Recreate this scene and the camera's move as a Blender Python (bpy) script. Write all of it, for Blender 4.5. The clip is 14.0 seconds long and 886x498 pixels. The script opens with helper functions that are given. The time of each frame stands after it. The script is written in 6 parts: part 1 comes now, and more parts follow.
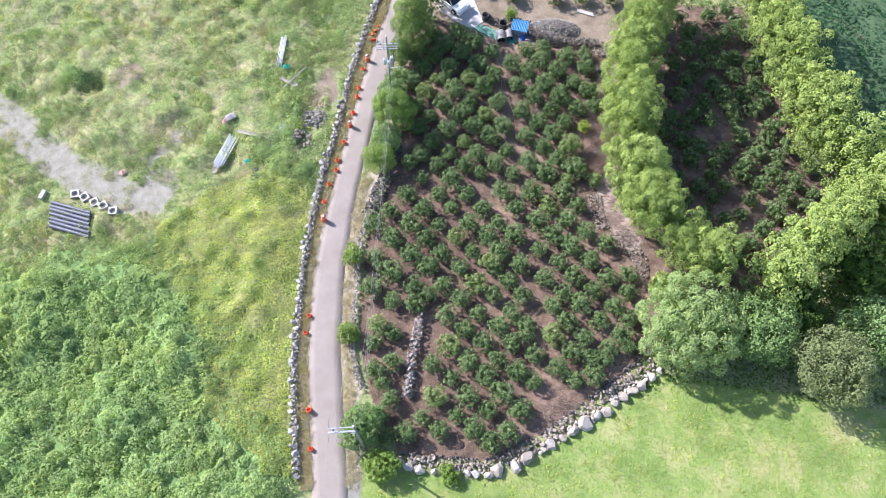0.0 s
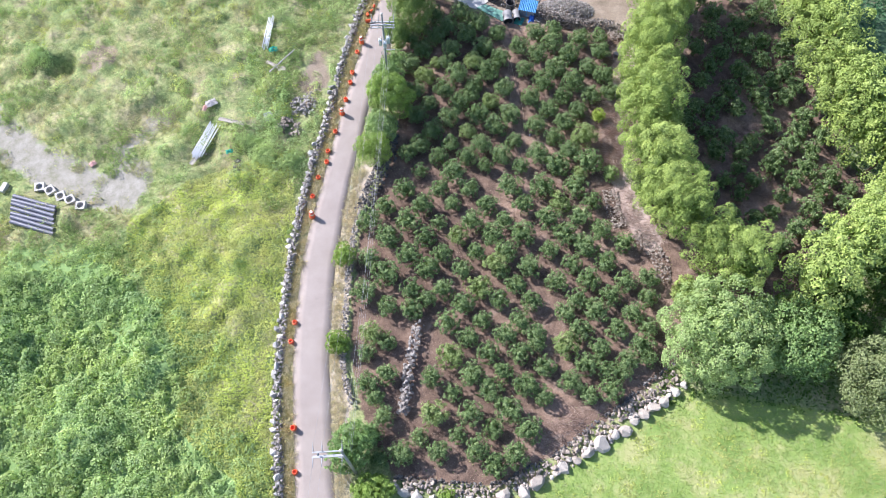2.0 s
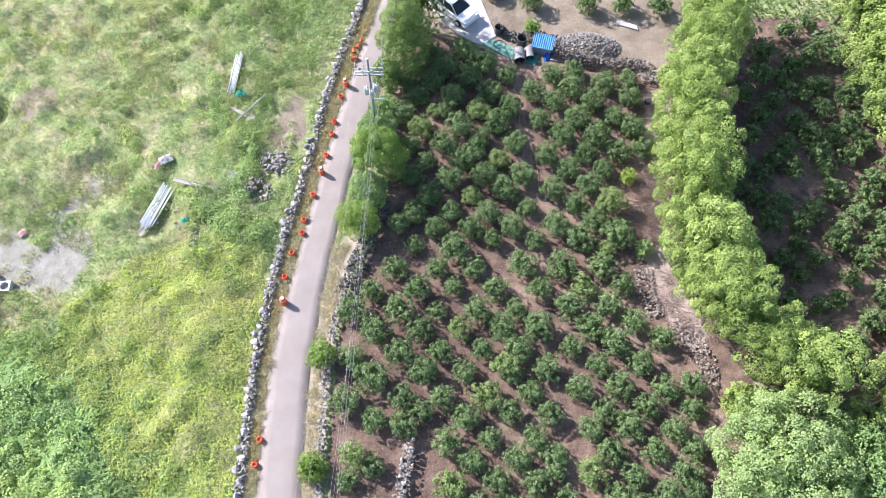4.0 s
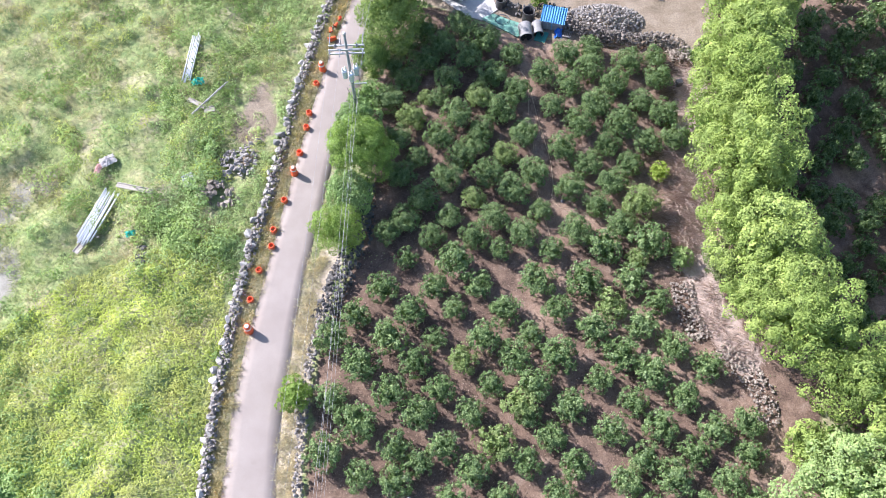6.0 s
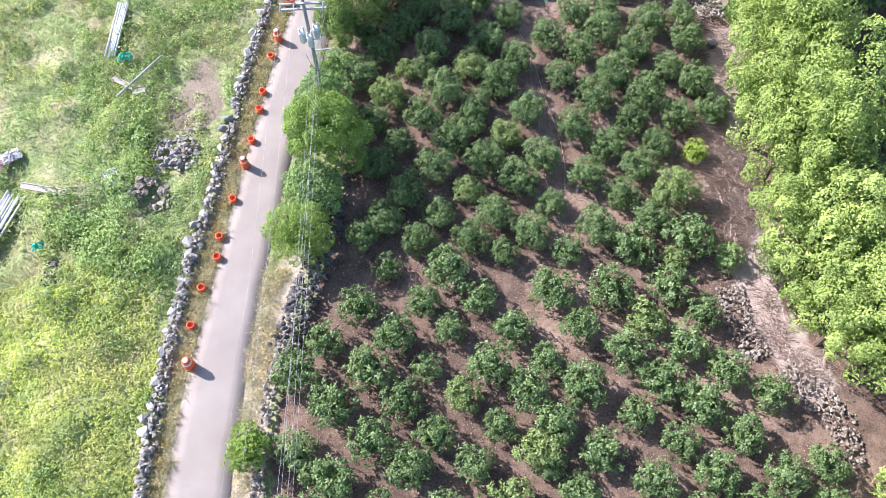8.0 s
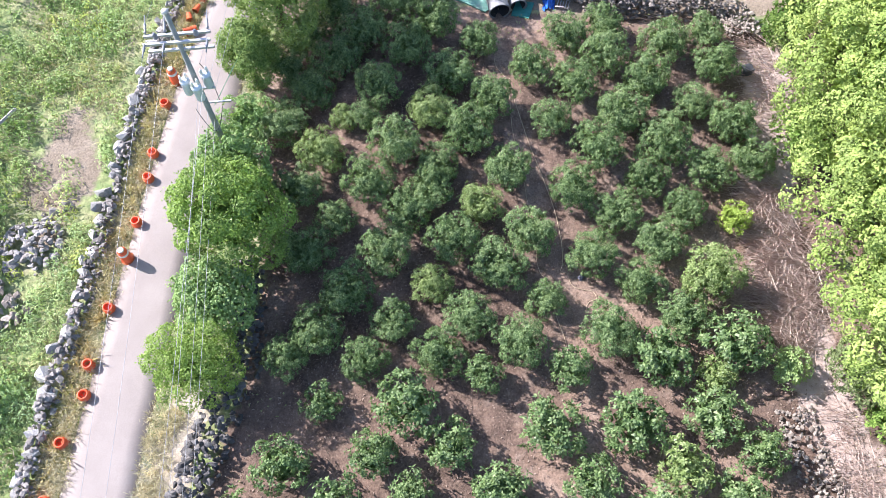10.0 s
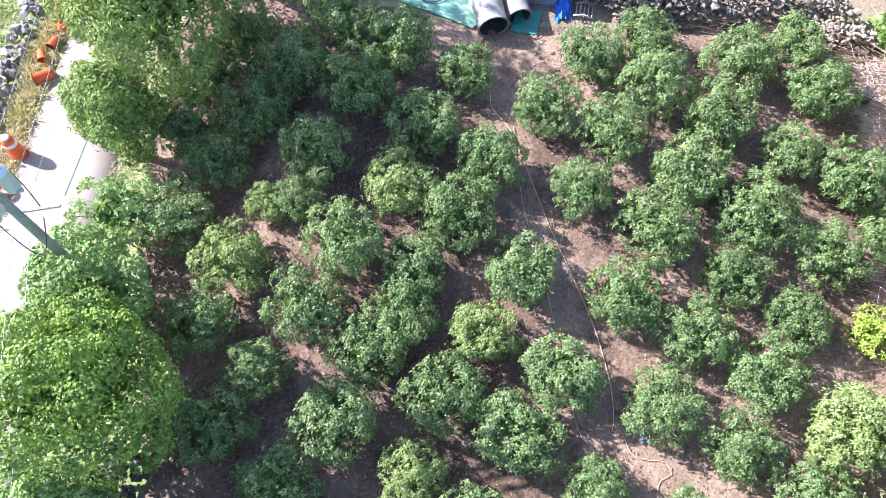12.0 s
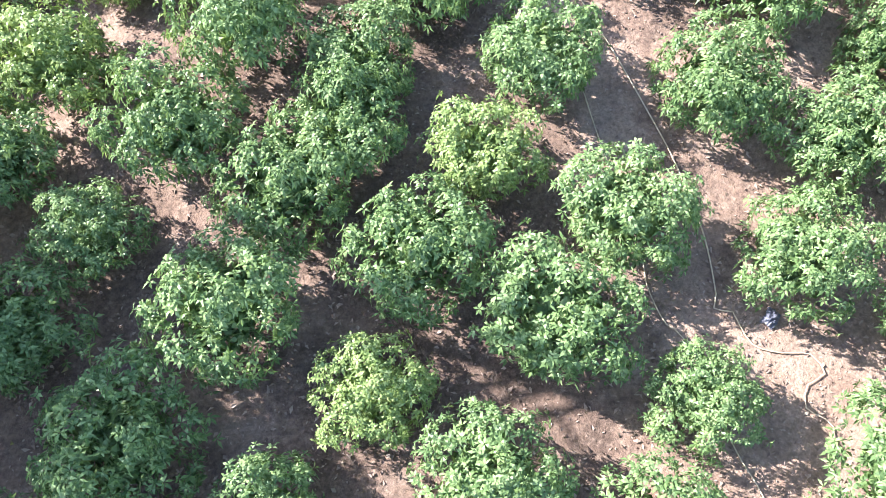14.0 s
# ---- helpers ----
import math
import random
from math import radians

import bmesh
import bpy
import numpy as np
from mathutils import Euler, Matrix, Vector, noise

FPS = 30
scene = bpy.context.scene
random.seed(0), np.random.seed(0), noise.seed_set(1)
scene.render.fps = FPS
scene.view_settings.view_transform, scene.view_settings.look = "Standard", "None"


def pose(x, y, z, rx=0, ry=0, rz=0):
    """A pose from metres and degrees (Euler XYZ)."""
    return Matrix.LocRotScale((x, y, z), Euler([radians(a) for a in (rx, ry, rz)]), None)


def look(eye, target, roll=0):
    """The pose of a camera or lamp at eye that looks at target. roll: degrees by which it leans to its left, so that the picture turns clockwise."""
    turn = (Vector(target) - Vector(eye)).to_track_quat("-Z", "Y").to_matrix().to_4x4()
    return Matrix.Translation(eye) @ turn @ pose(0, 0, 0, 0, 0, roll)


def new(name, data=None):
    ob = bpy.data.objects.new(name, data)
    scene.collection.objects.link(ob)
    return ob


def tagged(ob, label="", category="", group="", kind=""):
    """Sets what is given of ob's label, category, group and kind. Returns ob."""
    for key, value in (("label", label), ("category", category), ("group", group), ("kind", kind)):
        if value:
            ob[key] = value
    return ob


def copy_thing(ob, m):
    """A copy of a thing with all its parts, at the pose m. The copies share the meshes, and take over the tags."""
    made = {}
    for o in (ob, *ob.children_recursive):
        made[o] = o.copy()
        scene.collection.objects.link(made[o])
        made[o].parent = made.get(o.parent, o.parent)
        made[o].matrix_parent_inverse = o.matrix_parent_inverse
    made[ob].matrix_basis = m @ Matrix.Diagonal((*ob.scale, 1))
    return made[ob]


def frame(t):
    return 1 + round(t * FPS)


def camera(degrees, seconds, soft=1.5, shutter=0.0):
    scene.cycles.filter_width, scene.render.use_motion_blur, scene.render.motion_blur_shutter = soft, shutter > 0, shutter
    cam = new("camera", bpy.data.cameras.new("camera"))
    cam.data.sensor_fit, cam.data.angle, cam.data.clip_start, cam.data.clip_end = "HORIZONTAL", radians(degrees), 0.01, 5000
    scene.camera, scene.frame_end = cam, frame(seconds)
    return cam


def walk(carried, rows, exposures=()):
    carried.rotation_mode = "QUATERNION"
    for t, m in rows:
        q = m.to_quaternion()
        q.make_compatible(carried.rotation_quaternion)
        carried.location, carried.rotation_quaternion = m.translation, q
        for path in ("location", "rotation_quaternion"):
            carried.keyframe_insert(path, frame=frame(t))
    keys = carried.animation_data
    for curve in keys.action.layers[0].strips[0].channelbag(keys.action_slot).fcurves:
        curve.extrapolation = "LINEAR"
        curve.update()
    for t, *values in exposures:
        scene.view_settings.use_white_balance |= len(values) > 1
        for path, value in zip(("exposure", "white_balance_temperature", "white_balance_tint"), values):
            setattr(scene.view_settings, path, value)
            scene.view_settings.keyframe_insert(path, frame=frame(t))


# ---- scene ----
cam = camera(61.0, 14.0, soft=0.55)
PATH = [
    (0, (-0.005, 0.077, 63.22), (-0.004, 8.509, 45.084), 0.23),
    (0.5, (-0.074, 0.018, 62.551), (-0.074, 8.466, 44.422), 0.27),
    (1, (-0.106, 0.361, 61.138), (-0.106, 8.814, 43.012), 0.33),
    (1.5, (-0.081, 1.285, 59.225), (-0.08, 9.733, 41.097), 0.40),
    (2, (-0.056, 2.828, 57.285), (-0.052, 11.259, 39.15), 0.47),
    (2.5, (-0.001, 5.012, 55.42), (0.007, 13.416, 37.271), 0.54),
    (3, (0.009, 7.711, 53.613), (0.022, 16.082, 35.449), 0.62),
    (3.5, (-0.036, 10.769, 51.853), (-0.018, 19.117, 33.678), 0.68),
    (4, (-0.082, 13.738, 50.044), (-0.06, 22.079, 31.867), 0.70),
    (4.5, (-0.252, 15.75, 48.037), (-0.218, 24.097, 29.862), 0.66),
    (5, (-0.416, 16.933, 45.987), (-0.358, 25.289, 27.816), 0.61),
    (5.5, (-0.426, 17.66, 43.994), (-0.327, 26.018, 25.824), 0.54),
    (6, (-0.236, 18.259, 42.051), (-0.075, 26.612, 23.88), 0.51),
    (6.5, (0.043, 18.99, 40.109), (0.287, 27.335, 21.935), 0.57),
    (7, (0.101, 20.002, 38.123), (0.454, 28.349, 19.951), 0.77),
    (7.5, (-0.22, 21.147, 36.031), (0.265, 29.513, 17.871), 1.18),
    (8, (-0.505, 22.195, 33.813), (0.123, 30.592, 15.673), 1.71),
    (8.5, (-0.415, 23.503, 31.705), (0.351, 31.922, 13.579), 2.19),
    (9, (0.107, 25.526, 29.928), (0.989, 33.934, 11.802), 2.48),
    (9.5, (0.763, 28.106, 28.334), (1.742, 36.469, 10.193), 2.52),
    (10, (1.093, 30.365, 26.416), (2.16, 38.677, 8.256), 2.39),
    (10.5, (1.342, 32.63, 24.458), (2.502, 40.915, 6.291), 2.23),
    (11, (1.666, 34.938, 22.537), (2.905, 43.213, 4.371), 1.98),
    (11.5, (2.074, 36.975, 20.676), (3.363, 45.232, 2.505), 1.58),
    (12, (2.257, 38.141, 18.677), (3.588, 46.356, 0.49), 1.12),
    (12.5, (2.382, 38.456, 16.565), (3.777, 46.62, -1.64), 0.75),
    (13, (2.434, 38.413, 14.454), (3.933, 46.538, -3.76), 0.62),
    (13.5, (2.399, 38.315, 12.336), (4.041, 46.439, -5.866), 0.72),
    (14, (2.408, 38.245, 10.209), (4.212, 46.429, -7.951), 0.90),
]

EXPOSURES = [(0.0, 0.97, 6020, 17), (3.0, 1.05, 6020, 17), (9.0, 1.24, 6020, 18), (11.0, 1.48, 6000, 18), (12.5, 1.93, 5980, 18), (14.0, 2.3, 6080, 14)]
walk(cam, [(t, look(eye, target, roll)) for t, eye, target, roll in PATH], EXPOSURES)

# ---- world, sun, exposure ----
SUN_AZ = math.atan2(-0.855, 0.52)      # clockwise from +y
SUN_EL = radians(35)
world = bpy.data.worlds.new("sky")
scene.world = world
world.use_nodes = True
wn = world.node_tree.nodes
sky = wn.new("ShaderNodeTexSky")
sky.sky_type = "NISHITA"
sky.sun_disc = False
sky.sun_elevation = SUN_EL
sky.sun_rotation = SUN_AZ
world.node_tree.links.new(sky.outputs[0], wn["Background"].inputs[0])
wn["Background"].inputs[1].default_value = 0.118
sun_data = bpy.data.lights.new("sun", "SUN")
sun_data.energy, sun_data.angle, sun_data.color = 4.5, radians(0.55), (1.0, 0.955, 0.90)
sun = new("sun", sun_data)
to_sun = Vector((math.sin(SUN_AZ) * math.cos(SUN_EL), math.cos(SUN_AZ) * math.cos(SUN_EL), math.sin(SUN_EL)))
sun.matrix_basis = look(to_sun * 200, (0, 0, 0))

# ---- plan ----
ROAD_WEST = [(-9.6, -12), (-10.0, 0), (-10.5, 8.3), (-11.4, 15.7), (-11.8, 20.7), (-11.8, 26.1), (-11.5, 30.6), (-10.6, 36.1), (-9.5, 42.6), (-8.5, 48.4), (-7.0, 54.9), (-5.5, 60.5), (-3.5, 68), (-1.0, 80)]
ROAD_EAST = [(-6.8, -12), (-7.2, 0), (-7.7, 8.3), (-8.4, 15.0), (-8.9, 19.9), (-9.0, 25.2), (-8.8, 30.1), (-8.3, 35.5), (-7.5, 40.5), (-6.4, 46.6), (-5.45, 49.8), (-4.9, 53.5), (-3.7, 60.0), (-1.3, 68), (1.2, 80)]
WALL_WEST = [(-11.7, 9.0), (-12.4, 14.6), (-12.8, 18.5), (-12.8, 22.6), (-12.7, 27.5), (-12.4, 31.5), (-11.7, 37.0), (-10.6, 42.8), (-9.7, 48.4), (-8.7, 53.5), (-7.7, 57.4), (-6.7, 61.5)]
WALL_EAST = [(-4.7, 42.5), (-4.8, 39.0), (-5.5, 37.2), (-6.0, 35.8), (-6.5, 34.3), (-7.0, 32.8), (-7.4, 31.2), (-7.7, 29.3), (-7.8, 26.8), (-7.8, 24.3), (-7.8, 19.6), (-6.9, 16.1)]
WALL_INNER = [(-1.9, 22.8), (-2.4, 20.6), (-2.7, 18.1), (-3.0, 15.5)]
WALL_SOUTH = [(-3.6, 10.3), (-1.0, 9.7), (2.2, 9.4), (4.5, 9.7), (6.8, 10.5), (8.9, 11.7), (11.1, 13.1), (13.4, 14.5), (15.7, 16.2), (17.7, 17.4), (18.9, 18.1)]
WALL_SOUTH_LOW = [(-3.8, 10.9), (-0.1, 10.6), (3.6, 10.4), (6.4, 11.6), (9.3, 13.2), (11.8, 15.1), (13.8, 16.4), (15.4, 17.8), (18.2, 19.7)]
SOIL_MAIN = [(-3.6, 10.8), (-6.2, 16), (-7.3, 20), (-7.4, 25), (-7.2, 30), (-6.0, 34.5), (-4.8, 38), (-4.2, 42), (-4.5, 47), (-4.3, 51.5), (-3.2, 56.3), (-1.8, 56.6), (2, 55.2), (4, 53.9), (9, 52.8), (16.2, 52.4), (18.3, 49.5), (18.3, 44), (18, 40), (18.8, 34), (21, 29), (21, 22), (18.4, 19.6), (13.8, 16.3), (9.3, 13.1), (6.2, 11.4), (3.6, 10.3)]
SOIL_EAST = [(19, 58), (32, 58), (34, 47), (36, 38.5), (38, 33.5), (31, 26), (24, 25), (20, 29), (18.5, 40)]
YARD = [(-2.6, 57.0), (2, 55.2), (4, 53.9), (9.5, 52.7), (16.5, 52.2), (19, 52.2), (21, 66), (-0.5, 66)]
TRACK = [(-60, 54), (-46.4, 46.0), (-41.8, 42.3), (-38.2, 39.2), (-34.2, 37.0), (-30.4, 35.2), (-28.0, 35.2)]
TRACK_BRANCH = [(-28, 35.5), (-29.3, 38.0), (-29.0, 40.0), (-27.2, 41.8), (-25.6, 43.0)]
WEEDS = [(-75, 28), (-41.7, 28.2), (-34, 30.2), (-27, 29.6), (-21.5, 25.5), (-18.4, 19.7), (-18.0, 15.0), (-13.0, 11.5), (-12.0, 5), (-12, -25), (-75, -25)]
MEADOW = [(-6.5, 9.0), (-3.6, 9.6), (2.2, 8.8), (6.8, 10.0), (13.4, 14.0), (18.9, 17.6), (24, 17), (40, 14), (80, 10), (80, -40), (-6, -40)]
DARK_FIELD = [(36, 80), (35.5, 56), (38.5, 46), (42, 38), (48, 30), (100, 20), (100, 80)]


def inside(x, y, poly):
    """Which of the places lie in the polygon."""
    x, y = np.asarray(x, float), np.asarray(y, float)
    hit = np.zeros(x.shape, bool)
    for (ax, ay), (bx, by) in zip(poly, poly[1:] + poly[:1]):
        cross = (ay > y) != (by > y)
        with np.errstate(divide="ignore", invalid="ignore"):
            hit ^= cross & (x < (bx - ax) * (y - ay) / (by - ay) + ax)
    return hit


def off_line(x, y, line):
    """The distance from each place to a polyline."""
    x, y = np.asarray(x, float), np.asarray(y, float)
    best = np.full(x.shape, 1e9)
    for (ax, ay), (bx, by) in zip(line, line[1:]):
        dx, dy = bx - ax, by - ay
        s = np.clip(((x - ax) * dx + (y - ay) * dy) / (dx * dx + dy * dy), 0, 1)
        best = np.minimum(best, np.hypot(x - ax - s * dx, y - ay - s * dy))
    return best


def signed(x, y, poly):
    """The distance to a polygon's edge, positive inside."""
    d = off_line(x, y, poly + poly[:1])
    return np.where(inside(x, y, poly), d, -d)


def step01(v, a, b):
    s = np.clip((v - a) / (b - a), 0, 1)
    return s * s * (3 - 2 * s)


LATTICE = np.random.default_rng(3).random((256, 256))


def bumps(x, y, size):
    """Smooth value noise between 0 and 1."""
    u, v = np.asarray(x, float) / size, np.asarray(y, float) / size
    i, j = np.floor(u).astype(int), np.floor(v).astype(int)
    fu, fv = u - i, v - j
    fu, fv = fu * fu * (3 - 2 * fu), fv * fv * (3 - 2 * fv)
    a, b = LATTICE[i % 256, j % 256], LATTICE[(i + 1) % 256, j % 256]
    c, d = LATTICE[i % 256, (j + 1) % 256], LATTICE[(i + 1) % 256, (j + 1) % 256]
    return (a * (1 - fu) + b * fu) * (1 - fv) + (c * (1 - fu) + d * fu) * fv


def land(x, y):
    """The height of the ground."""
    x, y = np.asarray(x, float), np.asarray(y, float)
    z = -0.07 * np.clip(-15 - x, 0, 40)
    z = z + 0.9 * step01(y, 39.0, 50.0) * step01(x, -4.0, 0.5)
    field = step01(-x, 13.2, 17)
    weed = step01(signed(x, y, WEEDS), -2.0, 4.0)
    z = z + weed * (1.9 * bumps(x, y, 4.6) + 0.5 * bumps(x + 31, y, 1.9) - 0.4)
    flat = step01(np.minimum(off_line(x, y, TRACK), off_line(x, y, TRACK_BRANCH)), 1.4, 3.0) * step01(np.hypot(x + 28.0, y - 35.6), 1.8, 3.6)
    z = z + (1 - weed) * field * flat * (0.35 * bumps(x, y + 17, 3.1) + 0.42 * step01(bumps(x + 5, y + 3, 1.25), 0.35, 0.9) + 0.3 * bumps(x, y + 40, 2.0))
    z = z + 0.10 * bumps(x, y + 60, 1.3) * step01(signed(x, y, SOIL_MAIN), -0.2, 0.8)
    z = z - 1.7 * np.exp(-(((x + 37.0) / 1.2) ** 4 + ((y - 49.2) / 1.1) ** 4))
    return z


# ---- materials ----
class Shader:
    """A principled material with a few helpers to wire nodes."""

    def __init__(self, name, rough=0.8, metal=0.0, spec=0.5):
        self.mat = bpy.data.materials.new(name)
        self.mat.use_nodes = True
        self.nodes, self.links = self.mat.node_tree.nodes, self.mat.node_tree.links
        self.bsdf = self.nodes["Principled BSDF"]
        self.bsdf.inputs["Roughness"].default_value = rough
        self.bsdf.inputs["Metallic"].default_value = metal
        self.bsdf.inputs["Specular IOR Level"].default_value = spec

    def add(self, kind, **values):
        node = self.nodes.new(kind)
        for key, value in values.items():
            node.inputs[key].default_value = value
        return node

    def where(self, world_space=True):
        if world_space:
            return self.nodes.new("ShaderNodeNewGeometry").outputs["Position"]
        return self.nodes.new("ShaderNodeTexCoord").outputs["Object"]

    def noise(self, scale, detail=4.0, rough=0.6, at=None):
        node = self.add("ShaderNodeTexNoise", Scale=scale, Detail=detail, Roughness=rough)
        self.links.new(at or self.where(), node.inputs["Vector"])
        return node.outputs["Fac"]

    def ramp(self, fac, stops):
        node = self.nodes.new("ShaderNodeValToRGB")
        while len(node.color_ramp.elements) < len(stops):
            node.color_ramp.elements.new(0.5)
        for e, (pos, col) in zip(node.color_ramp.elements, stops):
            e.position, e.color = pos, (*col, 1)
        self.links.new(fac, node.inputs["Fac"])
        return node.outputs["Color"]

    def mix(self, fac, a, b, how="MIX"):
        node = self.nodes.new("ShaderNodeMix")
        node.data_type, node.blend_type = "RGBA", how
        for value, slot in ((fac, 0), (a, 6), (b, 7)):
            if isinstance(value, (int, float)):
                node.inputs[slot].default_value = value
            elif isinstance(value, tuple):
                node.inputs[slot].default_value = (*value, 1)
            else:
                self.links.new(value, node.inputs[slot])
        return node.outputs[2]

    def math(self, how, a, b=0.0, clamp=False):
        node = self.nodes.new("ShaderNodeMath")
        node.operation, node.use_clamp = how, clamp
        for value, slot in ((a, 0), (b, 1)):
            if isinstance(value, (int, float)):
                node.inputs[slot].default_value = value
            else:
                self.links.new(value, node.inputs[slot])
        return node.outputs[0]

    def colour(self, out):
        if isinstance(out, tuple):
            self.bsdf.inputs["Base Color"].default_value = (*out, 1)
        else:
            self.links.new(out, self.bsdf.inputs["Base Color"])
        return self

    def bump(self, height, strength=0.5, distance=0.02):
        node = self.add("ShaderNodeBump", Strength=strength, Distance=distance)
        self.links.new(height, node.inputs["Height"])
        self.links.new(node.outputs[0], self.bsdf.inputs["Normal"])
        return self


def leaf_material(name, dark, mid, light, rough=0.45, glow=0.35, patch=0.0, patch_colour=(0.2, 0.2, 0.05), spread=0.5, mottle=0.0, mottle_scale=2.0, spec=0.25):
    """Leaves: colour differs from leaf to leaf, from plant to plant and in broad patches; light comes through them."""
    s = Shader(name, rough=rough, spec=spec)
    geo = s.nodes.new("ShaderNodeNewGeometry")
    info = s.nodes.new("ShaderNodeObjectInfo")
    blend = s.math("ADD", s.math("MULTIPLY", geo.outputs["Random Per Island"], spread), s.math("MULTIPLY", info.outputs["Random"], 1 - spread))
    col = s.ramp(blend, [(0.0, dark), (0.5, mid), (1.0, light)])
    if patch > 0:
        fac = s.ramp(s.noise(0.22, 3.0), [(0.42, (0, 0, 0)), (0.62, (patch, patch, patch))])
        col = s.mix(fac, col, patch_colour)
    if mottle > 0:
        low, high = 1 - mottle, 1 + 0.75 * mottle
        tone = s.ramp(s.noise(mottle_scale, 5.0, 0.7), [(0.36, (low * 0.92, low, low)), (0.64, (high, high, high * 0.9))])
        col = s.mix(1.0, col, tone, "MULTIPLY")
    s.colour(col)
    trans = s.nodes.new("ShaderNodeBsdfTranslucent")
    s.links.new(s.mix(1.0, col, (1.0, 1.0, 0.7), "MULTIPLY"), trans.inputs["Color"])
    mixer = s.nodes.new("ShaderNodeMixShader")
    mixer.inputs[0].default_value = glow
    s.links.new(s.bsdf.outputs[0], mixer.inputs[1])
    s.links.new(trans.outputs[0], mixer.inputs[2])
    s.links.new(mixer.outputs[0], s.nodes["Material Output"].inputs["Surface"])
    return s.mat


CITRUS = leaf_material("citrus_leaf", (0.07, 0.122, 0.043), (0.165, 0.243, 0.094), (0.34, 0.425, 0.205), 0.42, 0.32, spread=0.85, mottle=0.2, mottle_scale=3.5, spec=0.26)
CITRUS_PALE = leaf_material("citrus_leaf_pale", (0.12, 0.178, 0.05), (0.23, 0.312, 0.102), (0.40, 0.475, 0.205), 0.42, 0.3, spread=0.85, spec=0.26)
CITRUS_YELLOW = leaf_material("citrus_leaf_yellow", (0.22, 0.32, 0.05), (0.33, 0.44, 0.08), (0.46, 0.55, 0.14), 0.4, 0.32)
CEDAR = leaf_material("cedar_spray", (0.205, 0.285, 0.075), (0.315, 0.40, 0.112), (0.445, 0.525, 0.175), 0.7, 0.2, spread=0.55, mottle=0.25, mottle_scale=0.8)
CONIFER = leaf_material("conifer_spray", (0.12, 0.195, 0.05), (0.215, 0.305, 0.085), (0.36, 0.44, 0.15), 0.6, 0.26, spread=0.8, mottle=0.25, mottle_scale=1.6)
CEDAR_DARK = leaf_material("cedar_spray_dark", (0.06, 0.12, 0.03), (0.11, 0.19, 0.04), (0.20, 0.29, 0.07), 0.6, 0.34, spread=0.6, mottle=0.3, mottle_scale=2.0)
BROADLEAF = leaf_material("broad_leaf", (0.22, 0.31, 0.11), (0.32, 0.425, 0.165), (0.45, 0.54, 0.25), 0.55, 0.3, spread=0.6, mottle=0.22, mottle_scale=1.2)
BRIGHT_LEAF = leaf_material("bright_leaf", (0.13, 0.22, 0.045), (0.24, 0.36, 0.08), (0.41, 0.51, 0.15), 0.45, 0.26, spread=0.7, mottle=0.35, mottle_scale=1.1, spec=0.3)
LIME_LEAF = leaf_material("lime_leaf", (0.16, 0.26, 0.05), (0.26, 0.38, 0.085), (0.39, 0.50, 0.15), 0.5, 0.36, spread=0.8)
VINE = leaf_material("vine_leaf", (0.15, 0.25, 0.085), (0.245, 0.365, 0.135), (0.38, 0.49, 0.22), 0.55, 0.3, spread=0.75, mottle=0.28, mottle_scale=1.4)
GREY_LEAF = leaf_material("grey_leaf", (0.14, 0.19, 0.08), (0.23, 0.28, 0.12), (0.34, 0.39, 0.19), 0.55, 0.36, spread=0.7)
WEED_LEAF = leaf_material("weed_leaf", (0.36, 0.48, 0.20), (0.45, 0.57, 0.265), (0.55, 0.66, 0.36), 0.7, 0.32, 0.5, (0.53, 0.59, 0.23), 0.7, mottle=0.2, mottle_scale=0.7)
FIELD_WEED = leaf_material("field_weed_leaf", (0.17, 0.28, 0.085), (0.27, 0.39, 0.13), (0.42, 0.52, 0.22), 0.55, 0.3, 0.4, (0.40, 0.46, 0.16), 0.6, mottle=0.2, mottle_scale=1.0)
VERGE_WEED = leaf_material("verge_weed", (0.34, 0.33, 0.13), (0.51, 0.46, 0.23), (0.68, 0.57, 0.34), 0.65, 0.36, 0.5, (0.56, 0.36, 0.18), 0.85, mottle=0.25, mottle_scale=1.6)
GRASS = leaf_material("field_grass", (0.24, 0.31, 0.14), (0.38, 0.43, 0.20), (0.55, 0.57, 0.34), 0.6, 0.5, 0.85, (0.50, 0.43, 0.29), 0.9, mottle=0.42, mottle_scale=1.6)
GRASS_LIME = leaf_material("lime_grass", (0.50, 0.58, 0.145), (0.56, 0.63, 0.165), (0.63, 0.68, 0.225), 0.65, 0.45, 0.6, (0.57, 0.53, 0.26), 0.85, mottle=0.28, mottle_scale=0.7)
MEADOW_GRASS = leaf_material("meadow_grass", (0.24, 0.345, 0.085), (0.32, 0.42, 0.12), (0.41, 0.49, 0.18), 0.65, 0.5, 0.9, (0.47, 0.44, 0.19), 0.9, mottle=0.36, mottle_scale=0.9)
DRY_GRASS = leaf_material("dry_grass", (0.50, 0.41, 0.29), (0.64, 0.55, 0.41), (0.76, 0.68, 0.55), 0.7, 0.42, 0.2, (0.44, 0.45, 0.22), 0.9, mottle=0.25, mottle_scale=2.5)
TWIG = leaf_material("dry_twig", (0.24, 0.165, 0.13), (0.43, 0.32, 0.265), (0.60, 0.50, 0.42), 0.8, 0.02, spread=0.9)
LITTER = leaf_material("leaf_litter", (0.15, 0.10, 0.08), (0.28, 0.20, 0.155), (0.44, 0.34, 0.27), 0.85, 0.02, spread=0.9)
